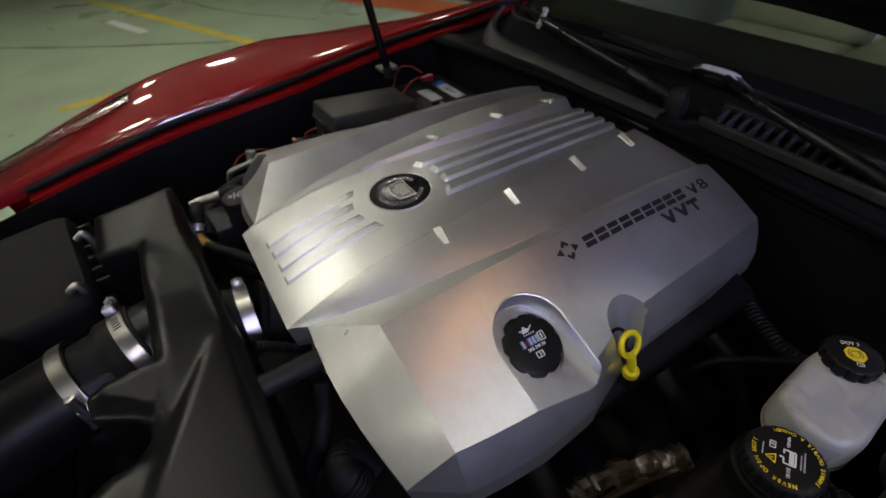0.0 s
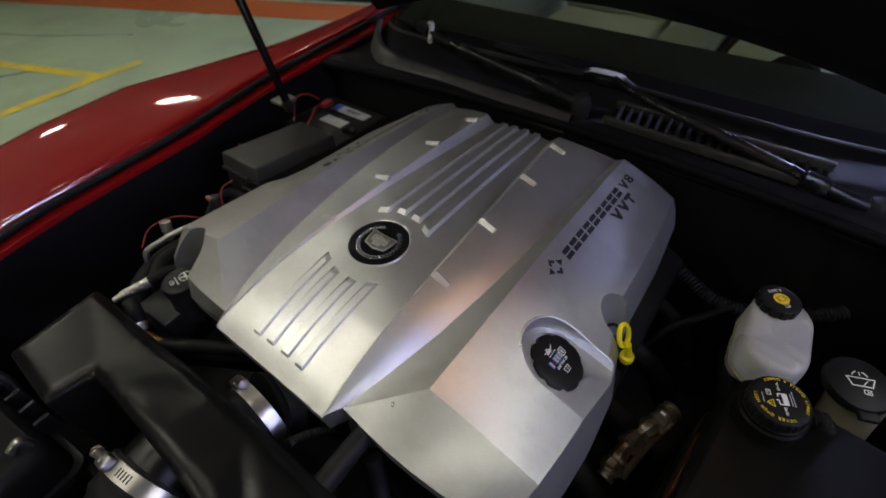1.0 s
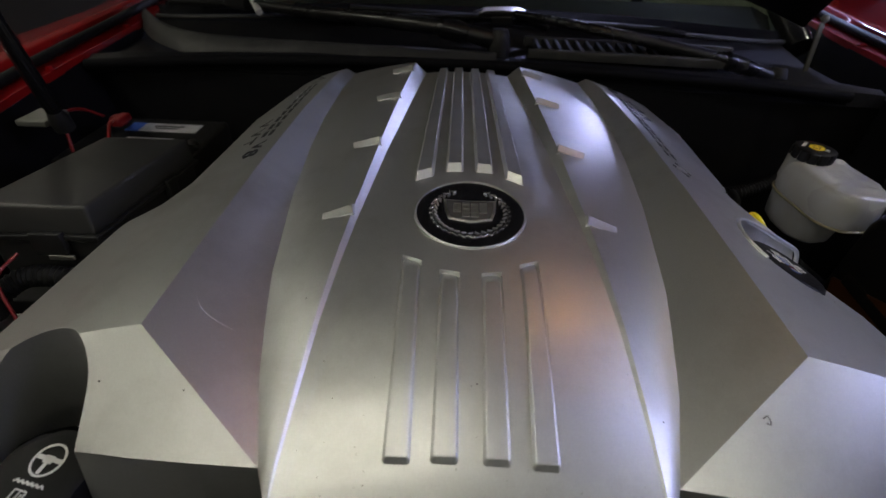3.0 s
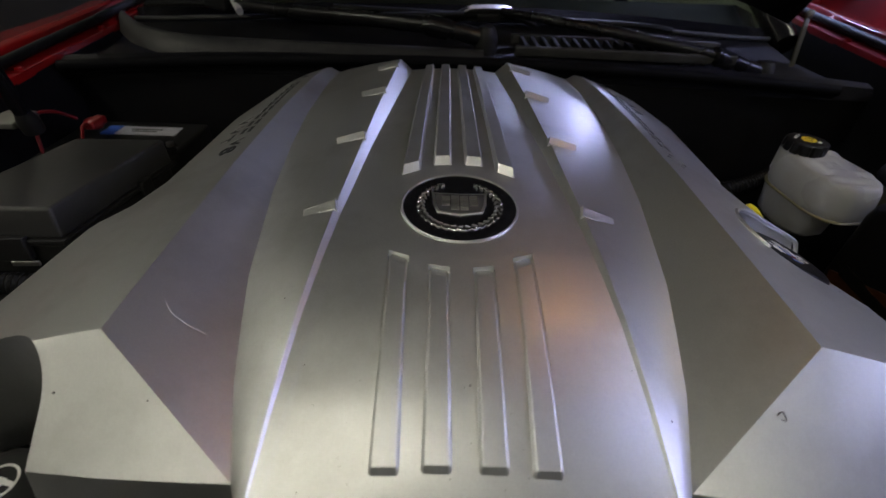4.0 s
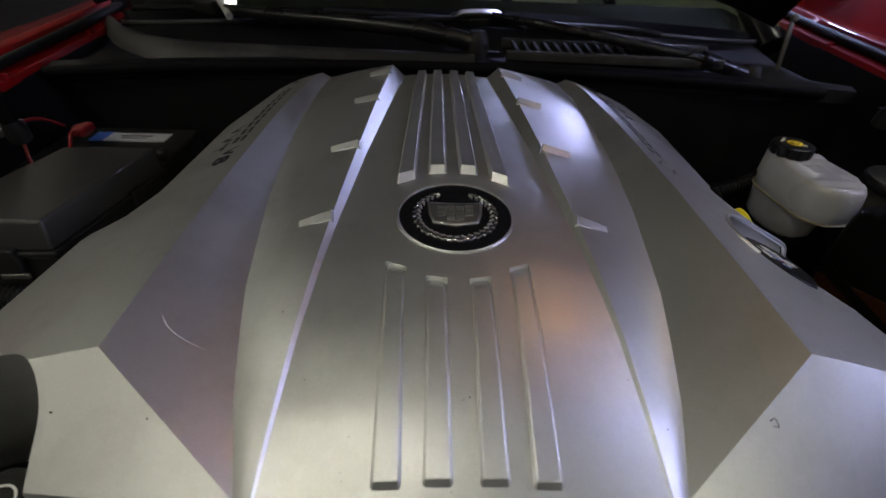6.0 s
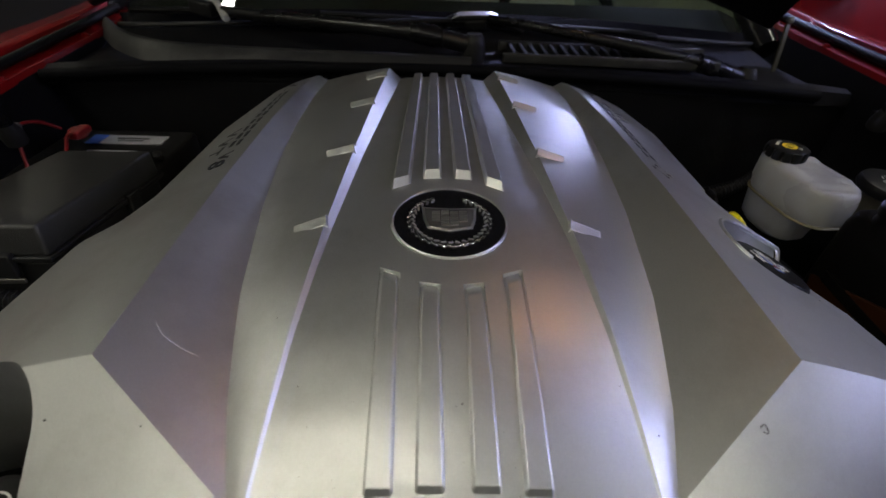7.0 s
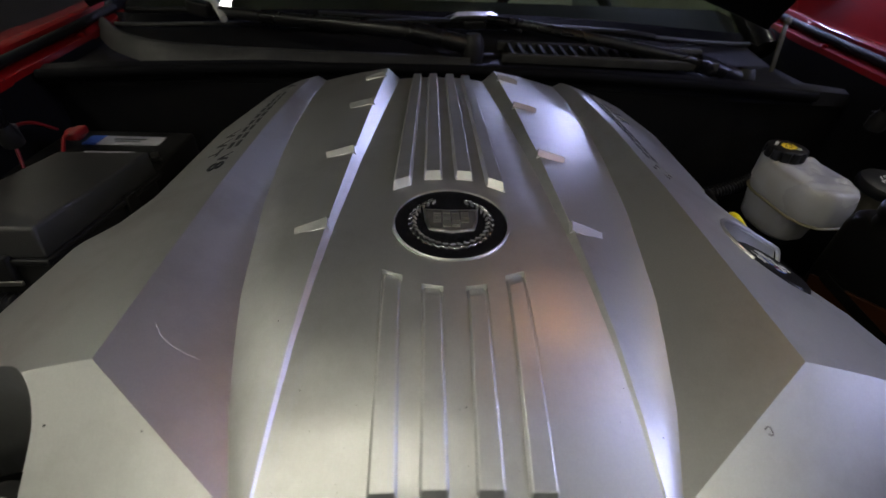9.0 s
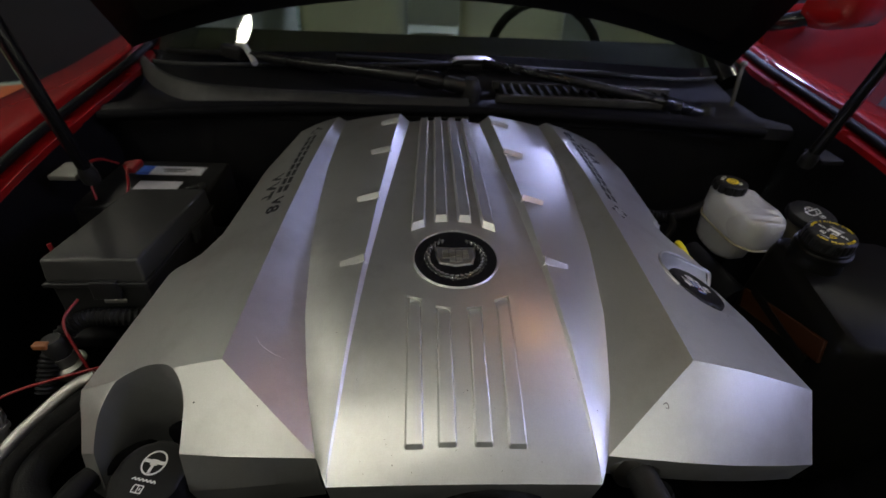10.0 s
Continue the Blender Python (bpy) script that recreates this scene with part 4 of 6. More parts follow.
def engine_cover():
    ob = empty("engine_cover", (0, 0.1, 0.80), "silver painted plastic engine cover with raised ribs and a round emblem", "engine cover")
    body = world_part("body", cover_sheet(), SILVER, ob, "faceted silver painted shell", smooth=0)
    cutters = [prism(stadium(-0.259, -0.157, 0.040, 0.10, -84, 24), 0.60, 0.95),
               lathe([(0.016, 0.60), (0.018, 0.745), (0.0395, 0.815), (0.062, 0.89)], 40, m=pose(0.318, 0.130, 0))]
    outline = stadium(0.274, 0.010, 0.044, 0.09, 6)
    bm = bmesh.new()
    lo = [bm.verts.new((x, y, pocket_floor(x, y))) for x, y in outline]
    hi = [bm.verts.new((x, y, 0.92)) for x, y in outline]
    for i in range(len(lo)):
        j = (i + 1) % len(lo)
        bm.faces.new((lo[i], lo[j], hi[j], hi[i]))
    bm.faces.new(lo)
    bm.faces.new(hi)
    cutters.append(bm)
    cutters.append(lathe([(0.0447, -0.003), (0.0447, 0.05)], 48, m=BADGE))
    for st in STRIPES:
        cutters.append(stripe_solid(*st, 0.0009, -0.0024))
    cut(body, cutters)
    nameplates(ob, body)
    me = body.data
    me.polygons.foreach_set("use_smooth", [True] * len(me.polygons))
    me.set_sharp_from_angle(angle=radians(17))
    md = body.modifiers.new("bevel", "BEVEL")
    md.width, md.segments, md.limit_method = 0.0013, 3, "WEIGHT"
    md.use_clamp_overlap = True
    # round every edge but those of the sunk letters
    bm = bmesh.new()
    bm.from_mesh(me)
    weight = bm.edges.layers.float.new("bevel_weight_edge")
    for e in bm.edges:
        lettering = all(0.195 < abs(v.co.x) < 0.258 and 0.085 < v.co.y < 0.400 for v in e.verts)
        e[weight] = 1.0 if len(e.link_faces) == 2 and e.calc_face_angle() > radians(14) and not lettering else 0.0
    bm.to_mesh(me)
    bm.free()
    for st in STRIPES:
        world_part("stripe", stripe_solid(*st, 0.0, 0.0), SILVER, ob, smooth=20, bevel=0.0005)
    # long ribs behind the emblem
    for x0, y0, x1, lean in ((-0.040, 0.0525, -0.0345, -0.006), (-0.0135, 0.064, -0.0118, -0.001), (0.0135, 0.064, 0.0118, 0.001), (0.040, 0.0525, 0.0345, 0.006)):
        rows = []
        for k in (0.0, 0.018, *np.linspace(0.06, 1, 21)):
            rise = min(1, k / 0.018)
            y, x = y0 + (0.386 - y0) * k, x0 + (x1 - x0) * k
            h = 0.0062 * rise
            wb, wt = 0.0082 - 0.0012 * k, 0.0062 - 0.001 * k
            row = []
            for dx, hh in ((-wb, -0.004), (-wb, 0), (-wt, h), (wt, h), (wb, 0), (wb, -0.004)):
                sk = dx * lean / 0.006 * 0.45 * (1 - k)
                yy = y - sk
                row.append((x + dx, yy, channel_z(x + dx, yy) + hh))
            rows.append(row)
        world_part("rib", loft(rows, closed=True), SILVER, ob, smooth=25, bevel=0.0005)
    # small tabs along the step edges
    for side in (-1, 1):
        for y, ln, d, h in ((0.0, 0.027, 0.0056, 0.0027), (0.115, 0.028, 0.0044, 0.0040), (0.24, 0.029, 0.0042, 0.0042), (0.35, 0.029, 0.0042, 0.0042)):
            q, b = lerp_table(LINE_Q, y), lerp_table(LINE_B, y)
            slope = (b[1] - q[1]) / (b[0] - q[0])
            tilt = math.degrees(math.atan(slope))
            w = ln / 2
            # a wedge that climbs backwards to a crest and drops behind it
            wedge = [(-d, -0.0050), (-d, 0.0004), (d * 0.8, h), (d, h - 0.0004), (d + 0.0022, -0.0050)]
            bmt = loft([[(x, yy, z) for yy, z in wedge] for x in (-w, w)], closed=True)
            place(part("tab", bmt, SILVER, ob, smooth=20, bevel=0.0005), pose(side * (q[0] + ln / 2 - 0.002), y + 0.003, q[1] + slope * ln / 2 + 0.0012, 0, -side * tilt, -side * 7))
    # curved walls of the two scoops
    arc = []
    for a in np.linspace(math.pi / 2, 3 * math.pi / 2, 25):
        ca, sa = math.cos(radians(-84)), math.sin(radians(-84))
        x, y = 0.0420 * math.cos(a), 0.0420 * math.sin(a)
        px, py = -0.259 + x * ca - y * sa, -0.157 + x * sa + y * ca
        arc.append([(px, py, min(0.812, 0.812 + (py + 0.126) * 1.05) * (1 - k) + 0.69 * k) for k in (0.0, 0.3, 0.6, 1.0)])
    world_part("scoop_wall", thick(loft(arc), 0.0015), SILVER, ob, "curved silver wall of the front scoop", smooth=60)
    arc = []
    for a in np.linspace(math.radians(112), math.radians(248), 21):
        arc.append([(0.318 + r * math.cos(a), 0.130 + r * math.sin(a), z) for r, z in ((0.0345, 0.794), (0.0282, 0.776), (0.0192, 0.746), (0.0175, 0.72))])
    world_part("scoop_wall", thick(loft(arc), 0.0012), SILVER, ob, "curved silver wall round the dipstick", smooth=60)
    # rounded beads round the oil filler pocket and the two scoops
    bead = [(x, y, wing_z(x, y) - 0.0004) for x, y in stadium(0.274, 0.010, 0.0452, 0.09, 6)[:12]]
    bead = [(0.331, 0.0530, wing_z(0.322, 0.06) - 0.030), (0.331, 0.0575, wing_z(0.322, 0.06) - 0.018), (0.327, 0.0598, wing_z(0.322, 0.06) - 0.005), (0.320, 0.0596, wing_z(0.320, 0.0596) - 0.0004), (0.308, 0.0585, wing_z(0.308, 0.0585) - 0.0004)] + bead
    world_part("pocket_bead", tube(bead, 0.0021, 10, 3), SILVER, ob, smooth=70)
    # wear: a fine curved scratch, a chipped edge and specks of grime
    world_part("scratch", tube([(-0.1791, -0.0917, 0.8483), (-0.1751, -0.0968, 0.8460), (-0.1702, -0.1023, 0.8433), (-0.1602, -0.1068, 0.8378), (-0.1498, -0.1086, 0.8319)], lambda t: 0.00018 + 0.0002 * math.sin(math.pi * t), 6, 6), SCRATCH, ob, "fine pale curved scratch")
    for x, y, z, s in ((-0.2097, -0.1511, 0.8339, 1.2), (-0.1602, -0.1543, 0.8340, 0.8), (0.1099, -0.1537, 0.8254, 0.8), (-0.1097, -0.0848, 0.8404, 0.7), (0.0037, -0.1419, 0.8359, 0.8), (0.0005, -0.1434, 0.8356, 0.5), (0.0213, -0.0657, 0.8511, 0.6), (0.2887, -0.0356, 0.8143, 0.8)):
        n = Vector((0.1 * (x > 0), -0.35, 0.9))
        world_part("grime_speck", lathe([(0.0006 * s, 0), (0.0005 * s, 0.0002), (0.0002, 0.0004)], 7, m=axis_pose((x, y, z), n)), DARKINK, ob, "dark speck of grime", smooth=60)
    rnd = random.Random(11)
    for _ in range(34):
        x, y = rnd.uniform(-0.095, 0.095), -0.198 + 0.07 * rnd.random() ** 2
        n = Vector((0, -0.3, 0.95))
        k = rnd.uniform(0.25, 0.6)
        world_part("grime_speck", lathe([(0.0006 * k, 0), (0.0005 * k, 0.0002), (0.0002 * k, 0.0003)], 6, m=axis_pose((x, y, channel_z(x, y)), n)), GRIME, ob, smooth=60)
    world_part("chip", tube([(0.1618, -0.1539, 0.8342), (0.1645, -0.1528, 0.8351), (0.1657, -0.1563, 0.8327), (0.1630, -0.1560, 0.8330)], 0.00035, 6, 3), GREYMETAL, ob, "dark chipped mark")
    # emblem
    badge = place(part("emblem", lathe([(0.0430, -0.004), (0.0430, 0.0004), (0.0405, 0.0008), (0.001, 0.0010)], 48), GLOSSBLACK, ob, "round gloss black badge with a chrome wreath and shield", smooth=40), BADGE)
    place(part("rim", lathe([(0.0445, -0.004), (0.0445, 0.0010), (0.0438, 0.0016), (0.0428, 0.0012), (0.0428, -0.004)], 64), SILVER, badge, "thin silver rim"), BADGE)
    for a in np.linspace(-62, 242, 29):
        r = 0.0308
        ax, ay = r * math.cos(radians(a - 180)), r * math.sin(radians(a - 180))
        side = 1 if a > 90 else -1
        place(part("leaf", box(0.0062, 0.0021, 0.0020, bevel=0.0008), CHROME, badge), BADGE @ pose(ax, ay, 0.0012, 8, 0, a - 90 + side * 24))
        place(part("leaf", box(0.0044, 0.0015, 0.0018, bevel=0.0005), GREYMETAL, badge), BADGE @ pose(ax * 0.90, ay * 0.90, 0.0011, 0, 10, a - 90 - side * 30))
    shield = [(x * 1.2, y * 1.2) for x, y in ((-0.0178, 0.0125), (0.0, 0.0115), (0.0178, 0.0125), (0.0168, 0.0), (0.0142, -0.0090), (0.0060, -0.0108), (0.0, -0.0122), (-0.0060, -0.0108), (-0.0142, -0.0090), (-0.0168, 0.0))]
    place(part("shield_rim", prism(shield, 0.0006, 0.0022), SHIELD, badge, "chrome shield outline", bevel=0.0005), BADGE)
    place(part("shield_field", prism([(x * 0.9, y * 0.86) for x, y in shield], 0.0014, 0.0024), GREYMETAL, badge, "grey metal shield field"), BADGE)
    for i, y in enumerate((0.0082, 0.0055, 0.0028, 0.0001, -0.0026, -0.0053, -0.0080)):
        for j, x in enumerate((-0.0105, -0.0035, 0.0035, 0.0105)):
            if abs(x) > 0.008 and y < -0.0052:
                continue
            place(part("bar", box(0.0060, 0.0019 if (i + j) % 2 else 0.0009, 0.0012, (x, y + (0.0004 if j % 2 else 0), 0.0026)), SHIELD, badge, smooth=0), BADGE)
    return ob


engine_cover()


# ---- caps, tanks and boxes ----
def knurled(r, h, lobes, depth, n=72, dome=0.0015, bm=None):
    """A screw cap: lobed skirt, rounded rim, nearly flat top at z = h."""
    bm = bm or bmesh.new()
    rings = []
    for k, z, lob in ((0.94, 0.0, 1), (1.0, 0.0015, 1), (1.0, h * 0.72, 1), (0.97, h * 0.9, 0.6), (0.90, h - 0.0006, 0.15), (0.80, h, 0), (0.4, h + dome * 0.0, 0)):
        ring = []
        for i in range(n):
            a = 2 * math.pi * i / n
            c = math.cos(lobes * a)
            rad = r * k - lob * depth * max(0.0, c) ** 3
            ring.append(bm.verts.new((rad * math.cos(a), rad * math.sin(a), z)))
        rings.append(ring)
    for a, b in zip(rings, rings[1:]):
        for i in range(n):
            bm.faces.new((a[i], a[(i + 1) % n], b[(i + 1) % n], b[i]))
    bm.faces.new(rings[0])
    bm.faces.new(rings[-1])
    return bm


def frame_of(at, ahead, up):
    """A pose from a place, the reading direction and the direction of the letters' tops."""
    a = Vector(ahead).normalized()
    n = a.cross(Vector(up)).normalized()
    u = n.cross(a)
    m = Matrix((a, u, n)).transposed().to_4x4()
    m.translation = Vector(at)
    return m


def flat(name, shapes, material, parent, m, h=0.0004, label=""):
    """Flat printed marks from outlines, lying on a surface."""
    bm = bmesh.new()
    for outline in shapes:
        prism(outline, 0.0, h, bm)
    return place(part(name, bm, material, parent, label, smooth=0), m)


def rect(x, y, w, h):
    return [(x - w / 2, y - h / 2), (x + w / 2, y - h / 2), (x + w / 2, y + h / 2), (x - w / 2, y + h / 2)]


def bar_line(a, b, w):
    a, b = Vector(a), Vector(b)
    d = (b - a).normalized()
    s = Vector((-d.y, d.x)) * w / 2
    return [tuple(p) for p in (a - s, b - s, b + s, a + s)]


def ring_bars(r, w, a0=0, a1=360, n=24, cx=0, cy=0):
    pts = [(cx + r * math.cos(radians(a0 + (a1 - a0) * i / n)), cy + r * math.sin(radians(a0 + (a1 - a0) * i / n))) for i in range(n + 1)]
    return [bar_line(a, b, w) for a, b in zip(pts, pts[1:])]


def book(cx, cy, s):
    return [bar_line((cx - s, cy - 0.7 * s), (cx - s, cy + 0.7 * s), s * 0.2), bar_line((cx - s, cy + 0.7 * s), (cx + s, cy + 0.7 * s), s * 0.2),
            bar_line((cx + s, cy + 0.7 * s), (cx + s, cy - 0.7 * s), s * 0.2), bar_line((cx + s, cy - 0.7 * s), (cx - s, cy - 0.7 * s), s * 0.2), rect(cx, cy, s * 0.15, s * 1.3), rect(cx + s * 0.5, cy, s * 0.16, s * 0.6)]


def arc_text(text, r, a0, a1, size, material, parent, m, h, outward=True):
    """Letters along an arc; angles in degrees, from the first letter to the last."""
    n = len(text)
    for i, ch in enumerate(text):
        if ch == " ":
            continue
        a = a0 + (a1 - a0) * i / (n - 1)
        ink(ch, size, material, parent, m @ pose(r * math.cos(radians(a)), r * math.sin(radians(a)), h, 0, 0, a - 90 if outward else a + 90))


def oil_cap():
    nrm = Vector((0.39, 0.10, 0.91)).normalized()
    m = frame_of(Vector((0.277, 0.008, 0.816)) - 0.019 * nrm, Vector((0, 1, -0.10)), Vector((-1, 0, 0.43)))
    ob = empty("oil_cap", m, "black lobed oil filler cap with white printed symbols", "oil cap")
    place(part("neck", lathe([(0.030, -0.010), (0.0400, -0.006), (0.0408, 0.006), (0.0400, 0.0092), (0.0385, 0.0100), (0.0368, 0.0085), (0.0360, 0.004), (0.030, 0.003)], 48), STEEL, ob, "bright metal filler neck"), m)
    cap = place(part("cap", knurled(0.0350, 0.019, 8, 0.0035), CAPBLACK, ob, "black plastic cap", smooth=35, bevel=0.0004), m)
    t = m @ pose(0, 0, 0.0191)
    # oil can
    flat("oil_symbol", [[(-0.006, 0.0135), (0.002, 0.0135), (0.004, 0.0165), (0.0, 0.0185), (-0.005, 0.018)], bar_line((0.003, 0.0155), (0.0085, 0.019), 0.0012), bar_line((-0.006, 0.0165), (-0.0085, 0.0175), 0.0012), rect(-0.002, 0.0195, 0.003, 0.0012)], WHITEINK, cap, t)
    flat("level_symbol", [bar_line((-0.006 + 0.003 * k, 0.0105), (-0.0045 + 0.003 * k, 0.0117), 0.001) for k in range(5)], WHITEINK, cap, t)
    flat("brand_bar", [rect(-0.012 + 0.0047 * k, 0.0035, 0.0028, 0.0074) for k in (0, 2, 3, 4)], LABELWHITE, cap, t, label="pale bars in place of a name")
    flat("brand_bar", [rect(-0.0126 + 0.0047 * k, 0.0033, 0.0042, 0.0090) for k in (0, 2, 3, 4)], BLUEINK, cap, t @ pose(0, 0, -0.0002), label="blue bars behind the pale bars")
    flat("brand_bar", ring_bars(0.0020, 0.0012, n=10, cx=-0.0073, cy=0.0028), REDWIRE, cap, t, label="small red ring in place of a letter")
    flat("brand_bar", [bar_line((0.0095, -0.0005), (0.0165, -0.0005), 0.001), bar_line((0.0095, 0.0085), (0.0165, 0.0085), 0.001), bar_line((0.0095, -0.0005), (0.0095, 0.0085), 0.001), bar_line((0.0165, -0.0005), (0.0165, 0.0085), 0.001), rect(0.013, 0.004, 0.0018, 0.006)], WHITEINK, cap, t, label="white boxed mark")
    ink("SAE 5W-30", 0.0048, WHITEINK, cap, t @ pose(0.001, -0.0045, 0.0002))
    flat("book_symbol", book(0.0, -0.0125, 0.0042), WHITEINK, cap, t)
    return ob


oil_cap()


def dipstick():
    ob = empty("dipstick", (0.318, 0.12, 0.74), "bright yellow ring-handled oil dipstick in its tube", "dipstick")
    m = axis_pose((0.3215, 0.1155, 0.781), (0.87, 0.02, 0.49))
    ring = tube([(0.0140 * math.cos(a), 0.0140 * math.sin(a), 0) for a in np.linspace(0, 2 * math.pi, 29)], 0.0036, 10, 1)
    place(part("ring", ring, YELLOW, ob, "yellow plastic ring handle"), m)
    world_part("stem", tube([(0.3300, 0.1090, 0.774), (0.3340, 0.1100, 0.762), (0.3355, 0.1115, 0.749)], lambda t: 0.0058 - 0.0008 * math.sin(3 * t), 12), YELLOW, ob)
    world_part("stopper", lathe([(0.008, 0), (0.0095, 0.003), (0.0095, 0.010), (0.007, 0.012)], 20, m=pose(0.3357, 0.1118, 0.740)), YELLOW, ob)
    world_part("guide_tube", tube([(0.3357, 0.1118, 0.742), (0.335, 0.11, 0.70), (0.32, 0.10, 0.62)], 0.006, 12), BAY, ob)
    world_part("o_ring", tube([(0.308 + 0.010 * math.cos(a), 0.113 + 0.005 * math.sin(a), 0.779 + 0.010 * math.sin(a)) for a in np.linspace(0, 2 * math.pi, 25)], 0.0022, 8, 1), RUBBER, ob, "black rubber loop")
    return ob


dipstick()


SEAM = mat("yellowed_plastic", (0.20, 0.18, 0.11), 0.4, 0, 0.15, 60)


def brake_reservoir():
    ob = empty("brake_fluid_reservoir", (0.49, 0.22, 0.70), "milky white brake fluid reservoir with a black cap", "fluid reservoir")
    m = pose(0.4795, 0.231, 0.004, 0, 0, 4) @ Matrix.Diagonal((0.86, 1.13, 1, 1))
    rows = []
    for z, k in ((0.743, 0.95), (0.747, 0.985), (0.755, 1.0), (0.768, 0.995), (0.777, 0.975), (0.783, 0.945), (0.7868, 0.90), (0.7888, 0.83), (0.7895, 0.74), (0.7898, 0.63), (0.7900, 0.54), (0.7900, 0.42), (0.7900, 0.30), (0.7900, 0.18), (0.7900, 0.08)):
        ridge = 0.0020 * min(1.0, max(0.0, (0.93 - k) / 0.2))
        rows.append([m @ Vector((x, y, z + ridge * math.cos(y * 370 + x * 60) - 0.02 * (0.075 - y))) for x, y in rounded(0.090 * k, 0.116 - 0.090 * (1 - k) if k > 0.5 else 0.071 * k / 0.5, 0.036 * k, 12)])
    world_part("tank", loft(rows, closed=True), TANK, ob, "milky plastic tank", smooth=50)
    world_part("seam", loft([[m @ Vector((x, y, z)) for x, y in rounded(w, w + 0.026, 0.036, 8)] for z, w in ((0.7400, 0.088), (0.7402, 0.0918), (0.7416, 0.0922), (0.7428, 0.0900))], closed=True), SEAM, ob, "yellowed moulded seam flange", smooth=30)
    world_part("lower_tank", loft([[m @ Vector((x - 0.006, y + 0.01, z)) for x, y in rounded(0.070 * k, 0.088 * k, 0.026, 6)] for z, k in ((0.696, 0.78), (0.703, 0.92), (0.739, 1.0))], closed=True), TANK, ob, "lower milky chamber", smooth=50)
    world_part("cap_neck", lathe([(0.024, 0.76), (0.024, 0.798)], 32, m=pose(0.466, 0.272, 0)), TANK, ob)
    c = frame_of((0.466, 0.270, 0.793), (0.72, 0.69, 0), (-0.69, 0.72, 0))
    cap = place(part("cap", knurled(0.0258, 0.015, 12, 0.0026), CAPBLACK, ob, "black ribbed screw cap", smooth=35), c)
    t = c @ pose(0, 0, 0.0151) @ Matrix.Diagonal((0.71, 0.71, 1, 1))
    octagon = [(0.0135 * math.cos(radians(22.5 + 45 * k)) * 1.05, 0.0135 * math.sin(radians(22.5 + 45 * k)) - 0.001) for k in range(8)]
    flat("warning_symbol", [octagon], YELLOWINK, cap, t, label="yellow printed octagon")
    flat("brake_symbol", ring_bars(0.0058, 0.0009, cy=-0.001) + ring_bars(0.0088, 0.0009, -50, 50, 8, cy=-0.001) + ring_bars(0.0088, 0.0009, 130, 230, 8, cy=-0.001), DARKINK, cap, t @ pose(0, 0, 0.0003))
    ink("DOT 3", 0.0082, WHITEINK, cap, t @ pose(0, 0.0185, 0.0002))
    flat("book_symbol", book(0, -0.0185, 0.004), WHITEINK, cap, t)
    # metal coloured black for the shade below the tank
    world_part("cylinder", tube([(0.47, 0.30, 0.64), (0.50, 0.18, 0.63)], 0.024, 16), BAY, ob, "dark cast metal master cylinder")
    return ob


brake_reservoir()


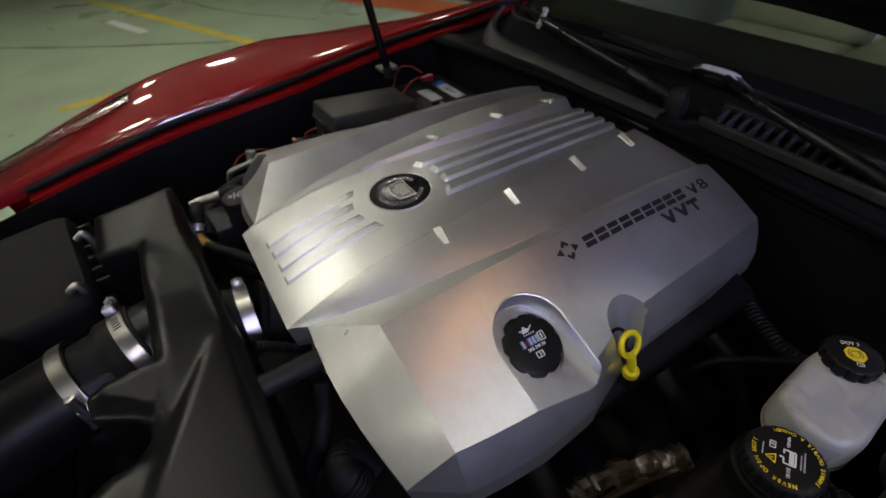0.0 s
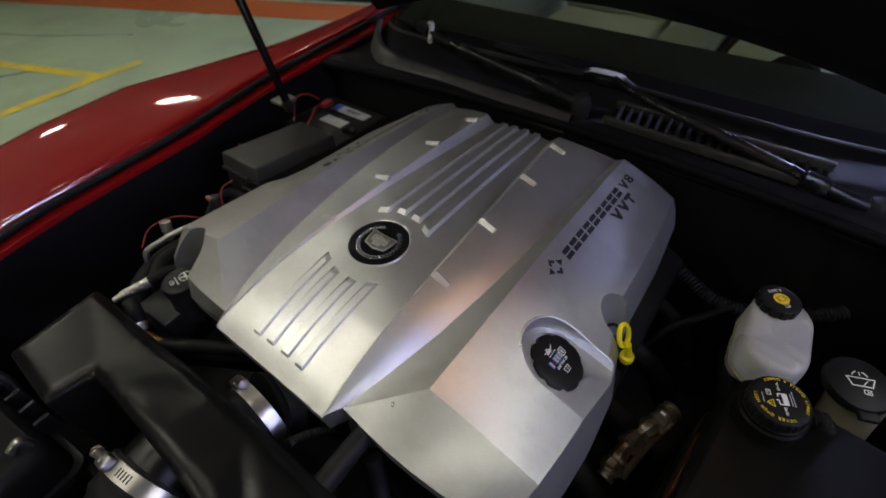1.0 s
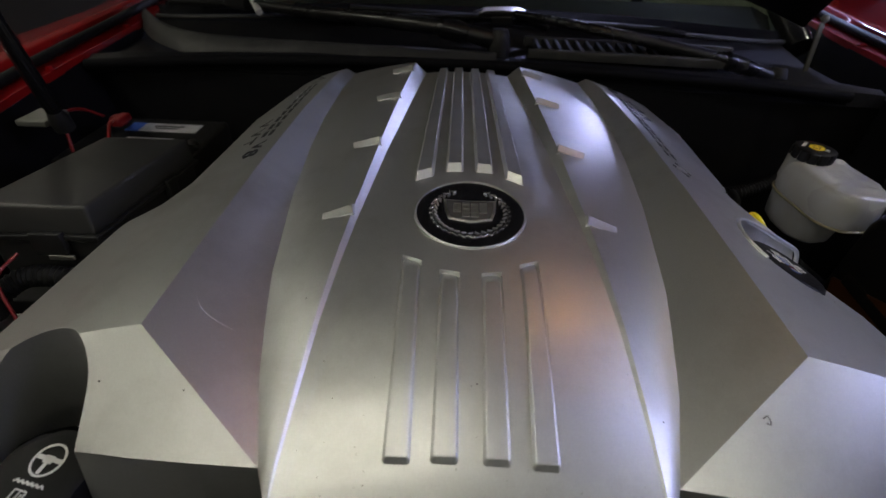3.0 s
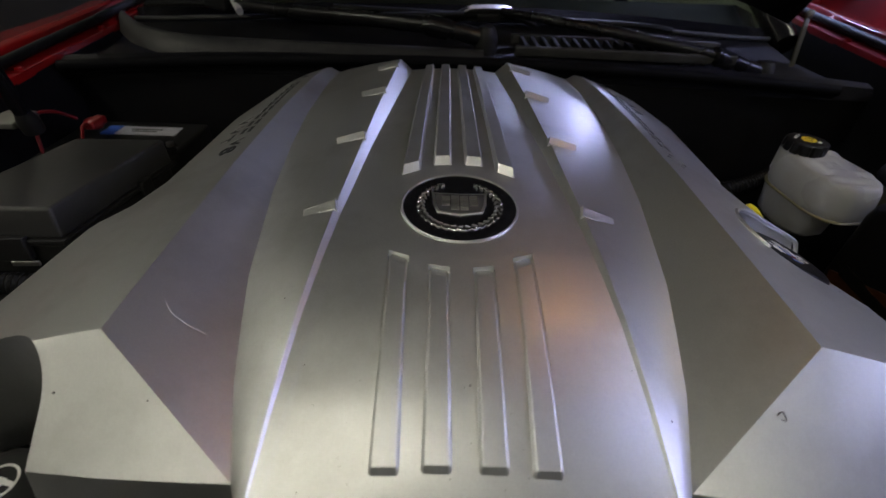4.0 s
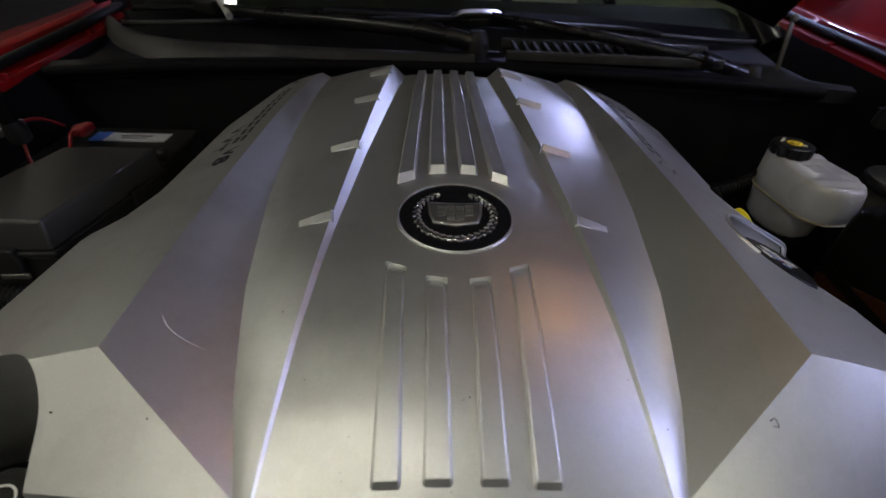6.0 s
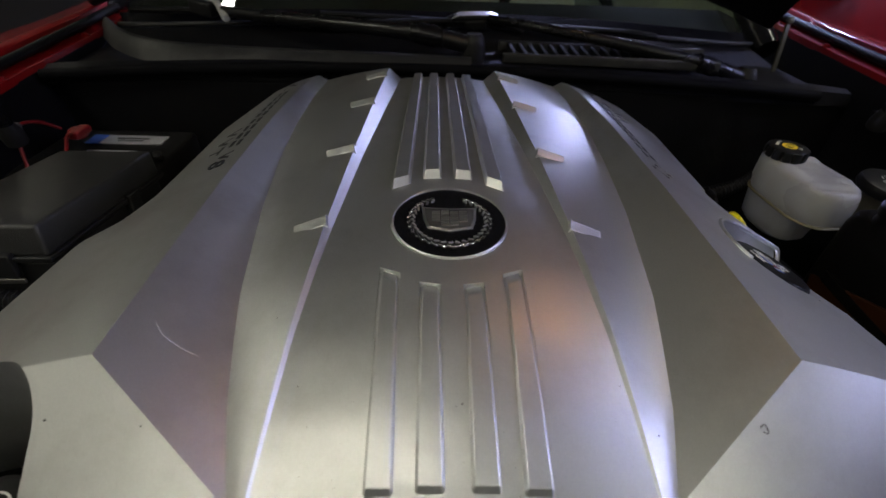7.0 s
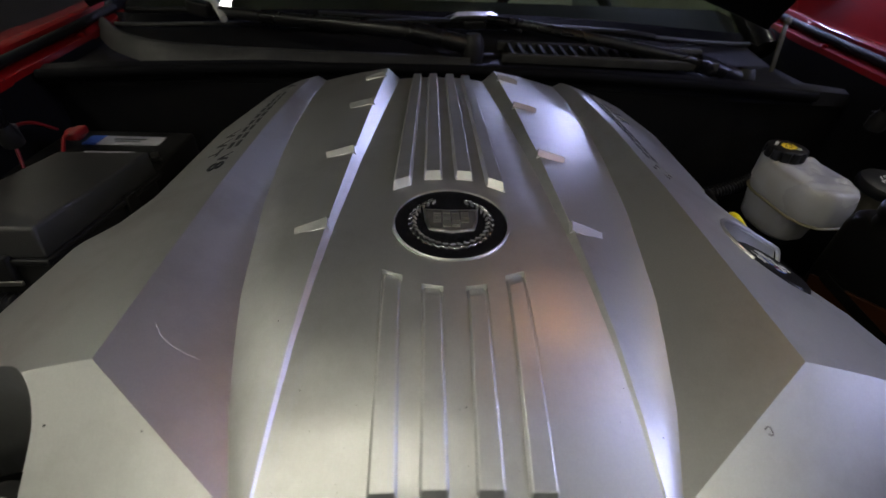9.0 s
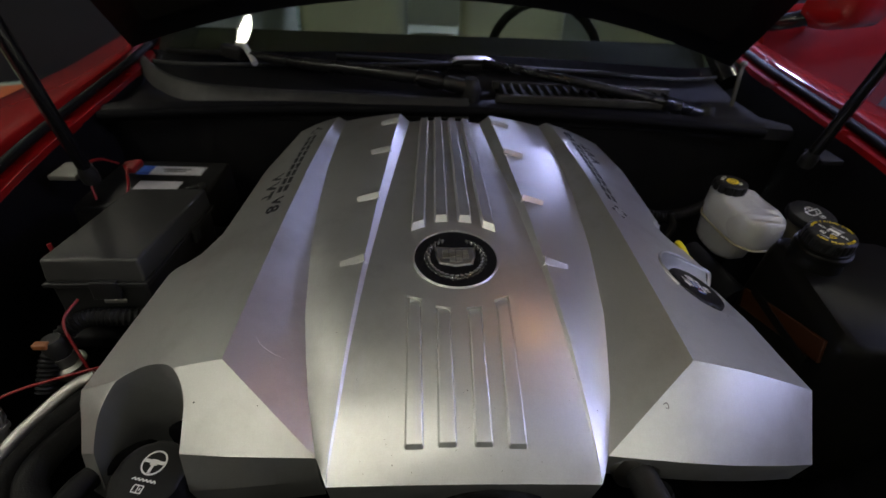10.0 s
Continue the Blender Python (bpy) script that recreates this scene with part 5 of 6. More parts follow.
def coolant_tank():
    ob = empty("coolant_tank", (0.52, 0.04, 0.60), "black plastic coolant tank with a warning cap", "coolant tank")
    m = pose(0.525, 0.035, 0, 0, 0, -6)
    rows = []
    for z, k, dy in ((0.50, 0.94, 0), (0.70, 1.0, 0), (0.775, 0.99, 0.0), (0.789, 0.96, 0.0), (0.794, 0.9, 0.0)):
        rows.append([m @ Vector((x, y + dy, z - 0.10 * (0.06 - y) * (1 if z > 0.76 else 0))) for x, y in rounded(0.165 * k, 0.20 * k, 0.022, 5)])
    world_part("tank", loft(rows, closed=True), GLOSSTANK, ob, "dark translucent tank body", smooth=40)
    for k in range(3):
        place(part("rib", box(0.004, 0.13, 0.014, bevel=0.0015), GLOSSTANK, ob), m @ pose(-0.084, 0.0, 0.60 + 0.06 * k))
    place(part("level_window", box(0.004, 0.16, 0.030, bevel=0.0015), AMBER, ob, "amber strip of coolant showing through"), m @ pose(-0.0835, 0.0, 0.722, -20, 0, 0))
    axis = Vector((-0.02, -0.06, 1)).normalized()
    c = frame_of(Vector((0.484, 0.088, 0.837)) - 0.026 * axis, (-0.42, 0.906, 0.03), (-0.906, -0.42, -0.06))
    place(part("neck", lathe([(0.036, -0.035), (0.030, -0.006), (0.0335, -0.004), (0.0335, 0.004), (0.031, 0.006), (0.031, 0.010), (0.028, 0.011)], 32), GLOSSTANK, ob, "black tank neck"), c)
    cap = place(part("cap", knurled(0.0290, 0.026, 24, 0.0012, 96), CAPBLACK, ob, "black ribbed pressure cap with yellow lettering", smooth=35), c)
    t = c @ pose(0, 0, 0.0261) @ Matrix.Diagonal((0.66, 0.66, 1, 1))
    arc_text("NEVER OPEN HOT!", 0.0345, 195, 78, 0.0066, YELLOWINK, cap, t, 0.0002)
    arc_text("JAMAIS OUVRIR A CHAUD!", 0.0350, 238, 388, 0.0060, YELLOWINK, cap, t, 0.0002, False)
    ink("18 PSI", 0.0055, WHITEINK, cap, t @ pose(-0.020, -0.002, 0.0002))
    ink("124 kPa", 0.0048, WHITEINK, cap, t @ pose(0.021, 0.0, 0.0002))
    flat("tank_symbol", [bar_line((-0.009, -0.008), (0.009, -0.008), 0.0018), bar_line((-0.009, -0.008), (-0.009, 0.004), 0.0018), bar_line((0.009, -0.008), (0.009, 0.004), 0.0018), bar_line((-0.009, 0.004), (-0.002, 0.004), 0.0018), bar_line((-0.002, 0.004), (-0.002, 0.008), 0.0018), bar_line((0.009, 0.004), (0.004, 0.004), 0.0018), rect(0, -0.004, 0.016, 0.005)], WHITEINK, cap, t)
    flat("warning_symbol", [bar_line((-0.014, 0.012), (-0.008, 0.022), 0.001), bar_line((-0.008, 0.022), (-0.002, 0.012), 0.001), bar_line((-0.002, 0.012), (-0.014, 0.012), 0.001), rect(-0.008, 0.0162, 0.001, 0.004)], YELLOWINK, cap, t)
    flat("book_symbol", book(0.010, 0.016, 0.0042), WHITEINK, cap, t)
    flat("text_bar", [rect(0, -0.0135, 0.02, 0.0014), rect(0.002, -0.017, 0.026, 0.0014), rect(0, 0.0255, 0.016, 0.0012)], LABELWHITE, cap, t, label="unreadable small print as pale bars")
    world_part("overflow_hose", tube([(0.512, 0.105, 0.800), (0.532, 0.118, 0.80), (0.548, 0.112, 0.775), (0.552, 0.10, 0.74)], 0.009, 12, 10, corrugate=0.0014, pitch=0.006), RUBBER, ob, "black ribbed hose")
    return ob


AMBER = mat("amber_coolant", (0.030, 0.009, 0.002), 0.35, 0, 0.3, 40, spec=0.4)
GLOSSTANK = mat("tank_black", (0.0045, 0.0043, 0.004), 0.40, 0, 0.2, 30, 0.05, 200, spec=0.07, dirt=(0.007, 0.0075, 0.0065), dirt_scale=8, dirt_amount=0.5)
coolant_tank()


def washer_tank():
    ob = empty("washer_tank", (0.565, 0.20, 0.60), "beige washer fluid tank neck with a black cap", "washer tank")
    world_part("neck", tube([(0.575, 0.21, 0.775), (0.585, 0.20, 0.70), (0.60, 0.17, 0.55)], lambda t: 0.029 - 0.003 * t, 20), TANKDULL, ob, "dull beige filler neck")
    world_part("tank", box(0.16, 0.22, 0.12, (0.60, 0.15, 0.52), bevel=0.03), TANKDULL, ob)
    c = frame_of((0.565, 0.205, 0.778), (0.92, 0.38, 0.0), (-0.38, 0.90, 0.12))
    cap = place(part("cap", lathe([(0.033, 0.0), (0.035, 0.003), (0.035, 0.009), (0.033, 0.013), (0.026, 0.0148), (0.001, 0.0155)], 40), CAPBLACK, ob, "black snap cap", smooth=40), c)
    place(part("cap_tab", box(0.02, 0.016, 0.006, (0, -0.036, 0.008), bevel=0.002), CAPBLACK, cap), c)
    t = c @ pose(0, 0.002, 0.0152) @ Matrix.Diagonal((0.85, 0.85, 1, 1))
    pane = [(-0.017, 0.004), (0.017, 0.004), (0.012, -0.008), (-0.012, -0.008)]
    flat("washer_symbol", [bar_line(a, b, 0.0014) for a, b in zip(pane, pane[1:] + pane[:1])] + [bar_line((0, -0.008), (0.008, 0.001), 0.0012)] + ring_bars(0.010, 0.0014, 20, 70, 3, 0.0, 0.004) + ring_bars(0.010, 0.0014, 110, 160, 3, 0.0, 0.004) + [rect(0, 0.010, 0.0012, 0.006)], WHITEINK, cap, t, label="white windscreen washer symbol")
    flat("book_symbol", book(0.004, -0.016, 0.0042), WHITEINK, cap, t)
    return ob


TANKDULL = mat("beige_plastic", (0.22, 0.20, 0.14), 0.5, 0, 0.15, 30, 0.1, 150, dirt=(0.08, 0.07, 0.05), dirt_scale=12)
washer_tank()


def steering_reservoir():
    ob = empty("steering_fluid_reservoir", (-0.235, -0.215, 0.66), "black power steering fluid reservoir with a printed cap", "fluid reservoir")
    place(part("tank", box(0.078, 0.062, 0.075, bevel=0.003, taper=0.97), BLACK, ob, "black plastic tank with square edges", smooth=40), pose(-0.272, -0.212, 0.7045, 0, 0, 4))
    place(part("tank_neck", lathe([(0.030, -0.03), (0.026, 0.0), (0.026, 0.02)], 28), BLACK, ob), (-0.244, -0.186, 0.752))
    c = frame_of((-0.244, -0.184, 0.772), (0.976, -0.199, 0.0), (0.199, 0.976, 0.05))
    cap = place(part("cap", knurled(0.0285, 0.018, 6, 0.0018), CAPBLACK, ob, "black screw cap with white symbols", smooth=35), c)
    t = c @ pose(0, 0, 0.0181) @ Matrix.Diagonal((0.72, 0.72, 1, 1))
    hub = (0.0, 0.012)
    flat("steering_symbol", ring_bars(0.0125, 0.0017, n=30, cx=hub[0], cy=hub[1]) + [bar_line((-0.011, 0.013), (0.011, 0.013), 0.0035), bar_line((0, 0.012), (0, 0.001), 0.003), rect(0, 0.0125, 0.008, 0.006)], WHITEINK, cap, t, label="white steering wheel symbol")
    flat("level_symbol", [bar_line((-0.0125 + 0.0045 * k, -0.0075), (-0.0098 + 0.0045 * k, -0.0052), 0.0013) for k in range(6)] + [bar_line((-0.0098 + 0.0045 * k, -0.0052), (-0.008 + 0.0045 * k, -0.0075), 0.0013) for k in range(6)], WHITEINK, cap, t)
    flat("book_symbol", book(0.0, -0.0155, 0.0052), WHITEINK, cap, t)
    world_part("return_hose", tube([(-0.275, -0.205, 0.715), (-0.33, -0.20, 0.735), (-0.37, -0.16, 0.74), (-0.36, -0.08, 0.72), (-0.34, 0.0, 0.68)], 0.0125, 14), RUBBER, ob, "black rubber hose")
    return ob


steering_reservoir()


def fuse_box():
    ob = empty("fuse_box", (-0.41, 0.135, 0.70), "black plastic fuse box with a dusty flat lid", "fuse box")
    m = pose(-0.408, 0.133, 0.806, -6.5, 0, 2)
    place(part("lid", box(0.108, 0.200, 0.030, (0, 0, -0.012), bevel=0.004, taper=0.97), LID, ob, "dusty black lid", smooth=40), m)
    place(part("rim", box(0.114, 0.206, 0.006, (0, 0, -0.029), bevel=0.002), BLACK, ob), m)
    place(part("body", box(0.104, 0.196, 0.06, (0, 0, -0.062), bevel=0.005), BLACK, ob, "black box body", smooth=40), m)
    place(part("front_latch", box(0.030, 0.008, 0.024, (0.01, -0.103, -0.034), bevel=0.002), BLACK, ob), m)
    place(part("latch_plate", box(0.024, 0.003, 0.005, (0.018, -0.106, -0.048), bevel=0.001), ALU, ob, "pale latch edge"), m)
    place(part("side_latch", box(0.006, 0.02, 0.024, (0.057, 0.03, -0.034), bevel=0.002), BLACK, ob), m)
    world_part("tray", box(0.15, 0.24, 0.02, (-0.415, 0.14, 0.70), bevel=0.004), BAY, ob)
    return ob


fuse_box()


def battery():
    ob = empty("battery", (-0.513, 0.357, 0.60), "black car battery with pale labels and red terminal covers", "battery")
    world_part("case", box(0.20, 0.17, 0.17, (-0.513, 0.362, 0.645), bevel=0.006), BLACK, ob, "black battery case", smooth=40)
    world_part("label", box(0.115, 0.030, 0.0016, (-0.503, 0.407, 0.7310), bevel=0.0004), LABELWHITE, ob, "pale printed label")
    world_part("label", box(0.075, 0.032, 0.0016, (-0.505, 0.350, 0.7310), bevel=0.0004), LABELWHITE, ob, "pale printed label")
    world_part("label_band", box(0.022, 0.031, 0.0018, (-0.552, 0.407, 0.7313)), BLUEINK, ob, "blue printed end")
    world_part("text_bar", box(0.05, 0.004, 0.0004, (-0.497, 0.410, 0.7322)), DARKINK, ob, smooth=0)
    world_part("text_bar", box(0.04, 0.003, 0.0004, (-0.497, 0.402, 0.7322)), DARKINK, ob, smooth=0)
    world_part("terminal_cover", box(0.022, 0.020, 0.016, (-0.558, 0.382, 0.752), bevel=0.006), REDWIRE, ob, "red plastic terminal cover")
    world_part("terminal_cover", box(0.016, 0.034, 0.012, (-0.543, 0.367, 0.760), bevel=0.004), REDWIRE, ob, "red plastic terminal cover")
    world_part("clamp", tube([(-0.448, 0.327, 0.735), (-0.428, 0.330, 0.742), (-0.413, 0.337, 0.735)], 0.006, 10), BLACK, ob)
    world_part("clamp_bolt", lathe([(0.006, 0), (0.006, 0.005), (0.001, 0.006)], 6, m=pose(-0.418, 0.332, 0.742)), STEEL, ob, "bright bolt head")
    for k, pts in enumerate(([(-0.548, 0.357, 0.762), (-0.528, 0.322, 0.772), (-0.513, 0.292, 0.765), (-0.513, 0.262, 0.74)],
                             [(-0.568, 0.367, 0.765), (-0.578, 0.342, 0.785), (-0.573, 0.302, 0.79), (-0.558, 0.272, 0.75)])):
        world_part("cable", tube(pts, 0.0023, 10), REDWIRE, ob, "red insulated cable")
    return ob


battery()


# ---- air intake ----
def band_clamp(parent, at, axis, r, screw, width=0.016):
    """A worm-drive hose clamp: band, screw housing and screw."""
    m = axis_pose(at, axis)
    band = place(part("hose_clamp", lathe([(r, -width / 2), (r + 0.0016, -width / 2), (r + 0.0016, width / 2), (r, width / 2), (r, -width / 2)], 48), STEEL, parent, "bright steel band clamp", smooth=30), m)
    s = Vector(screw) - Vector(at)
    s = (s - s.dot(m.col[2].to_3d()) * m.col[2].to_3d()).normalized()
    tang = m.col[2].to_3d().cross(s)
    h = frame_of(Vector(at) + s * (r + 0.006), tang, m.col[2].to_3d())
    place(part("screw_housing", box(0.020, 0.014, 0.010, bevel=0.003), STEEL, band, smooth=40), h)
    place(part("screw", tube([(0.0, 0, 0.002), (0.024, 0, 0.002)], 0.0048, 10), STEEL, band), h)
    place(part("screw_head", lathe([(0.0062, 0), (0.0062, 0.005), (0.004, 0.0065), (0.001, 0.0065)], 6), STEEL, band), h @ pose(0.022, 0, 0.002, 0, 90, 0))
    for k in range(5):
        u = math.atan2(s.dot(m.col[1].to_3d()), s.dot(m.col[0].to_3d())) - 0.35 - 0.07 * k
        place(part("slot", box(0.0006, 0.0016, 0.008), DARKINK, band, smooth=0), m @ pose((r + 0.0016) * math.cos(u), (r + 0.0016) * math.sin(u), 0, 0, 0, math.degrees(u)))
    return band


def intake_duct():
    ob = empty("intake_duct", (0.0, -0.30, 0.70), "black moulded plastic air intake resonator duct", "intake duct")
    top = [(-0.264, -0.383), (-0.285, -0.270), (-0.13, -0.262), (-0.06, -0.259), (0.0, -0.256), (0.06, -0.253), (0.11, -0.250), (0.20, -0.250), (0.31, -0.250), (0.33, -0.30), (0.315, -0.40), (0.20, -0.405),
           (0.185, -0.385), (0.18, -0.362), (0.165, -0.350), (0.145, -0.349), (0.132, -0.37), (0.122, -0.392), (0.098, -0.394), (0.088, -0.378), (0.084, -0.335), (0.05, -0.332), (0.0, -0.331), (-0.06, -0.331), (-0.10, -0.331), (-0.146, -0.334), (-0.153, -0.383)]
    bm = prism(top, 0.66, 0.8195)
    for v in bm.verts:
        if v.co.z > 0.8:
            k = max(0.0, 1 - ((v.co.x + 0.005) / 0.15) ** 2)
            v.co.z += 0.018 * k * k * (3 - 2 * k) - (0.14 * (v.co.y + 0.33) if v.co.x > -0.14 else 0.0)
    lid = max(bm.faces, key=lambda f: f.calc_center_median().z)
    bmesh.ops.recalc_face_normals(bm, faces=bm.faces)
    bmesh.ops.inset_region(bm, faces=[lid], thickness=0.012, depth=0.007, use_even_offset=True)
    tube([(-0.007, -0.285, 0.789), (-0.004, -0.315, 0.786), (-0.001, -0.338, 0.782)], 0.043, 32, bm=bm)
    duct = world_part("resonator", bm, DUCT, ob, "black blow-moulded plastic duct", smooth=60)
    md = duct.modifiers.new("skin", "REMESH")
    md.mode, md.voxel_size, md.use_smooth_shade = "VOXEL", 0.0042, True
    md = duct.modifiers.new("rounding", "SMOOTH")
    md.factor, md.iterations = 0.5, 5
    # outlet towards the air box
    a, b = Vector((-0.007, -0.294, 0.790)), Vector((0.020, -0.482, 0.762))
    d = (b - a).normalized()
    world_part("outlet", tube([a - d * 0.005, a + d * 0.02, a + d * 0.04, a + d * 0.065], lambda t: 0.045 + 0.005 * t, 32), DUCT, ob, smooth=60)
    world_part("coupling", tube([a + d * 0.05, a + d * 0.075, a + d * 0.13, a + d * 0.145], lambda t: 0.0525 if t < 0.45 or t > 0.9 else 0.047, 32), RUBBER, ob, "black rubber coupling", smooth=50)
    band_clamp(ob, a + d * 0.062, d, 0.0540, (-0.030, -0.354, 0.856))
    band_clamp(ob, a + d * 0.128, d, 0.0540, (0.060, -0.412, 0.785))
    world_part("sensor_pipe", tube([a + d * 0.12, a + d * 0.16, a + d * 0.26, a + d * 0.34 + Vector((-0.02, 0, -0.02))], lambda t: 0.0515 + 0.006 * t, 32), DUCT, ob, smooth=60)
    place(part("sensor_plate", box(0.05, 0.075, 0.012, bevel=0.003), BLACK, ob, "flat sensor block"), axis_pose(a + d * 0.095 + Vector((0.046, 0, 0.006)), (1, 0.12, 0.55), 90))
    # bellows to the throttle
    c = Vector((0.018, -0.238, 0.766))
    world_part("throttle_collar", tube([(0.012, -0.285, 0.772), (0.014, -0.262, 0.771), tuple(c)], 0.043, 32), RUBBER, ob, smooth=60)
    band_clamp(ob, c, (0.04, 1, -0.05), 0.0455, (-0.018, -0.238, 0.82))
    world_part("bellows", tube([c + Vector((0, 0.008, 0)), c + Vector((0.003, 0.028, -0.008)), c + Vector((0.005, 0.06, -0.026))], 0.0440, 32, 10, corrugate=0.004, pitch=0.020), RUBBER, ob, "ribbed black rubber bellows", smooth=60)
    return ob


intake_duct()


def air_box():
    ob = empty("air_box", (-0.28, -0.50, 0.62), "black plastic air filter box with steel clips", "air filter box")
    m = pose(-0.27, -0.51, -0.026, 0, 0, 8)
    rows = []
    for z, k in ((0.735, 1.0), (0.775, 0.99), (0.788, 0.96), (0.794, 0.90)):
        rows.append([m @ Vector((x, y, z - 0.03 * (0.05 - y) * (1 if z > 0.76 else 0))) for x, y in rounded(0.27 * k, 0.17 * k, 0.02, 5)])
    world_part("lid", loft(rows, closed=True), BAY, ob, "black ribbed lid", smooth=40)
    rows = [[m @ Vector((x, y, z)) for x, y in rounded(0.255 * k, 0.155 * k, 0.02, 5)] for z, k in ((0.50, 0.85), (0.728, 1.0))]
    world_part("tray", loft(rows, closed=True), BLACK, ob, smooth=40)
    world_part("flange", loft([[m @ Vector((x, y, z)) for x, y in rounded(0.285, 0.185, 0.02, 5)] for z in (0.727, 0.737)], closed=True), BLACK, ob, smooth=30)
    for k in range(6):
        place(part("fin", box(0.006, 0.03, 0.03, bevel=0.001), BLACK, ob), m @ pose(-0.11 + 0.035 * k, 0.088, 0.755))
    for x, y in ((-0.300, -0.416), (-0.170, -0.426)):
        world_part("clip", tube([(x, y - 0.012, 0.774), (x, y, 0.780), (x + 0.002, y + 0.005, 0.762), (x + 0.002, y + 0.002, 0.735)], 0.0055, 8), STEEL, ob, "bright spring steel clip")
    world_part("pipe_boot", tube([(-0.15, -0.56, 0.74), (-0.06, -0.60, 0.745), (0.03, -0.60, 0.75), (0.03, -0.56, 0.752)], 0.058, 24), RUBBER, ob, smooth=60)
    return ob


air_box()


# ---- hoses, pipes and wires ----
def hose(name, pts, r, material, label, category="hose", corrugate=0.0, pitch=0.006):
    ob = part(name, tube(pts, r, 14, 8, corrugate=corrugate, pitch=pitch), material, None, label, smooth=60)
    return tagged(ob, category=category)


hose("radiator_hose", [(-0.30, -0.26, 0.69), (-0.36, -0.24, 0.70), (-0.40, -0.18, 0.715), (-0.395, -0.10, 0.72), (-0.36, -0.03, 0.70), (-0.33, 0.05, 0.66)], 0.017, RUBBER, "thick black rubber hose beside the engine cover")
hose("radiator_hose", [(-0.32, -0.31, 0.665), (-0.25, -0.265, 0.70), (-0.20, -0.24, 0.705), (-0.15, -0.20, 0.69), (-0.09, -0.16, 0.68)], 0.020, RUBBER, "black rubber hose under the engine cover front")
hose("heater_hose", [(-0.235, -0.262, 0.735), (-0.19, -0.255, 0.745), (-0.15, -0.225, 0.745), (-0.10, -0.19, 0.735), (-0.05, -0.16, 0.72)], 0.010, RUBBER, "thin black hose with a pale end")


def pipe_joint():
    ob = empty("pipe_joint", (-0.21, -0.262, 0.73), "brass pipe joint with a small steel clamp", "pipe joint")
    world_part("elbow", tube([(-0.245, -0.268, 0.735), (-0.222, -0.265, 0.745), (-0.205, -0.262, 0.742)], 0.0105, 12), BRASS, ob, "brass elbow")
    world_part("nut", lathe([(0.013, -0.008), (0.013, 0.008)], 6, m=axis_pose((-0.20, -0.26, 0.742), (1, 0.2, 0))), BRASS, ob)
    world_part("collar", lathe([(0.0125, -0.006), (0.0125, 0.006)], 20, m=axis_pose((-0.250, -0.262, 0.752), (-0.5, 0.3, 0.6))), STEEL, ob, "small steel clamp")
    world_part("riser", tube([(-0.245, -0.262, 0.745), (-0.262, -0.255, 0.765), (-0.285, -0.25, 0.77)], 0.011, 12), RUBBER, ob)
    return ob


pipe_joint()


def service_port():
    ob = empty("service_port", (-0.42, -0.12, 0.72), "aluminium air conditioning pipe with a capped service port", "pipe")
    world_part("pipe", tube([(-0.345, -0.085, 0.778), (-0.3613, -0.0988, 0.776), (-0.3844, -0.1319, 0.765), (-0.395, -0.1516, 0.757), (-0.4035, -0.170, 0.750), (-0.4055, -0.178, 0.742), (-0.402, -0.186, 0.715)], 0.0055, 12), ALU, ob, "bent aluminium pipe")
    ax = axis_pose((-0.4125, -0.132, 0.738), (-0.14, 0.25, 1)) @ pose(0, 0, 0) @ Matrix.Diagonal((0.8, 0.8, 1, 1))
    world_part("stub", lathe([(0.008, 0), (0.008, 0.018), (0.0115, 0.018), (0.0115, 0.022), (0.0095, 0.022), (0.0095, 0.027), (0.0118, 0.027), (0.0118, 0.036), (0.0095, 0.037), (0.0085, 0.034), (0.001, 0.034)], 20, m=ax), ALU, ob, "threaded port stub")
    return ob


service_port()


def quick_coupling():
    ob = empty("hose_coupling", (-0.328, -0.235, 0.745), "knurled bright metal hose coupling", "hose coupling")
    a, b = Vector((-0.337, -0.262, 0.748)), Vector((-0.3204, -0.208, 0.755))
    d = (b - a).normalized()
    n = 9
    for k in range(n):
        p = a.lerp(b, k / n)
        rr = (0.0050, 0.0058, 0.0078, 0.0084, 0.0080, 0.0090, 0.0084, 0.0092, 0.0094)[k]
        world_part("ring", lathe([(rr * 0.9, 0), (rr, 0.001), (rr, 0.0062), (rr * 0.9, 0.0072)], 14, m=axis_pose(p, d)), STEEL, ob)
    world_part("hose", tube([b, b + d * 0.03, (-0.30, -0.14, 0.74), (-0.285, -0.10, 0.72)], 0.010, 12), RUBBER, ob, "black rubber hose")
    return ob


quick_coupling()


def vent_pipe():
    ob = empty("vent_pipe", (0.145, -0.21, 0.76), "black crankcase vent pipe with a bright metal collar", "pipe")
    world_part("collar", lathe([(0.016, -0.01), (0.021, -0.008), (0.0215, 0.004), (0.0185, 0.008), (0.0185, 0.012), (0.014, 0.012)], 28, m=axis_pose((0.142, -0.178, 0.789), (-0.1, 1, -0.2))), STEEL, ob, "bright metal collar")
    world_part("pipe", tube([(0.142, -0.168, 0.786), (0.146, -0.21, 0.792), (0.152, -0.262, 0.80)], 0.0125, 16), BLACK, ob, "black plastic pipe")
    world_part("hose", tube([(0.160, -0.195, 0.775), (0.175, -0.205, 0.745), (0.195, -0.225, 0.715), (0.20, -0.255, 0.67), (0.19, -0.27, 0.60)], 0.0115, 14), RUBBER, ob, "black rubber hose")
    return ob


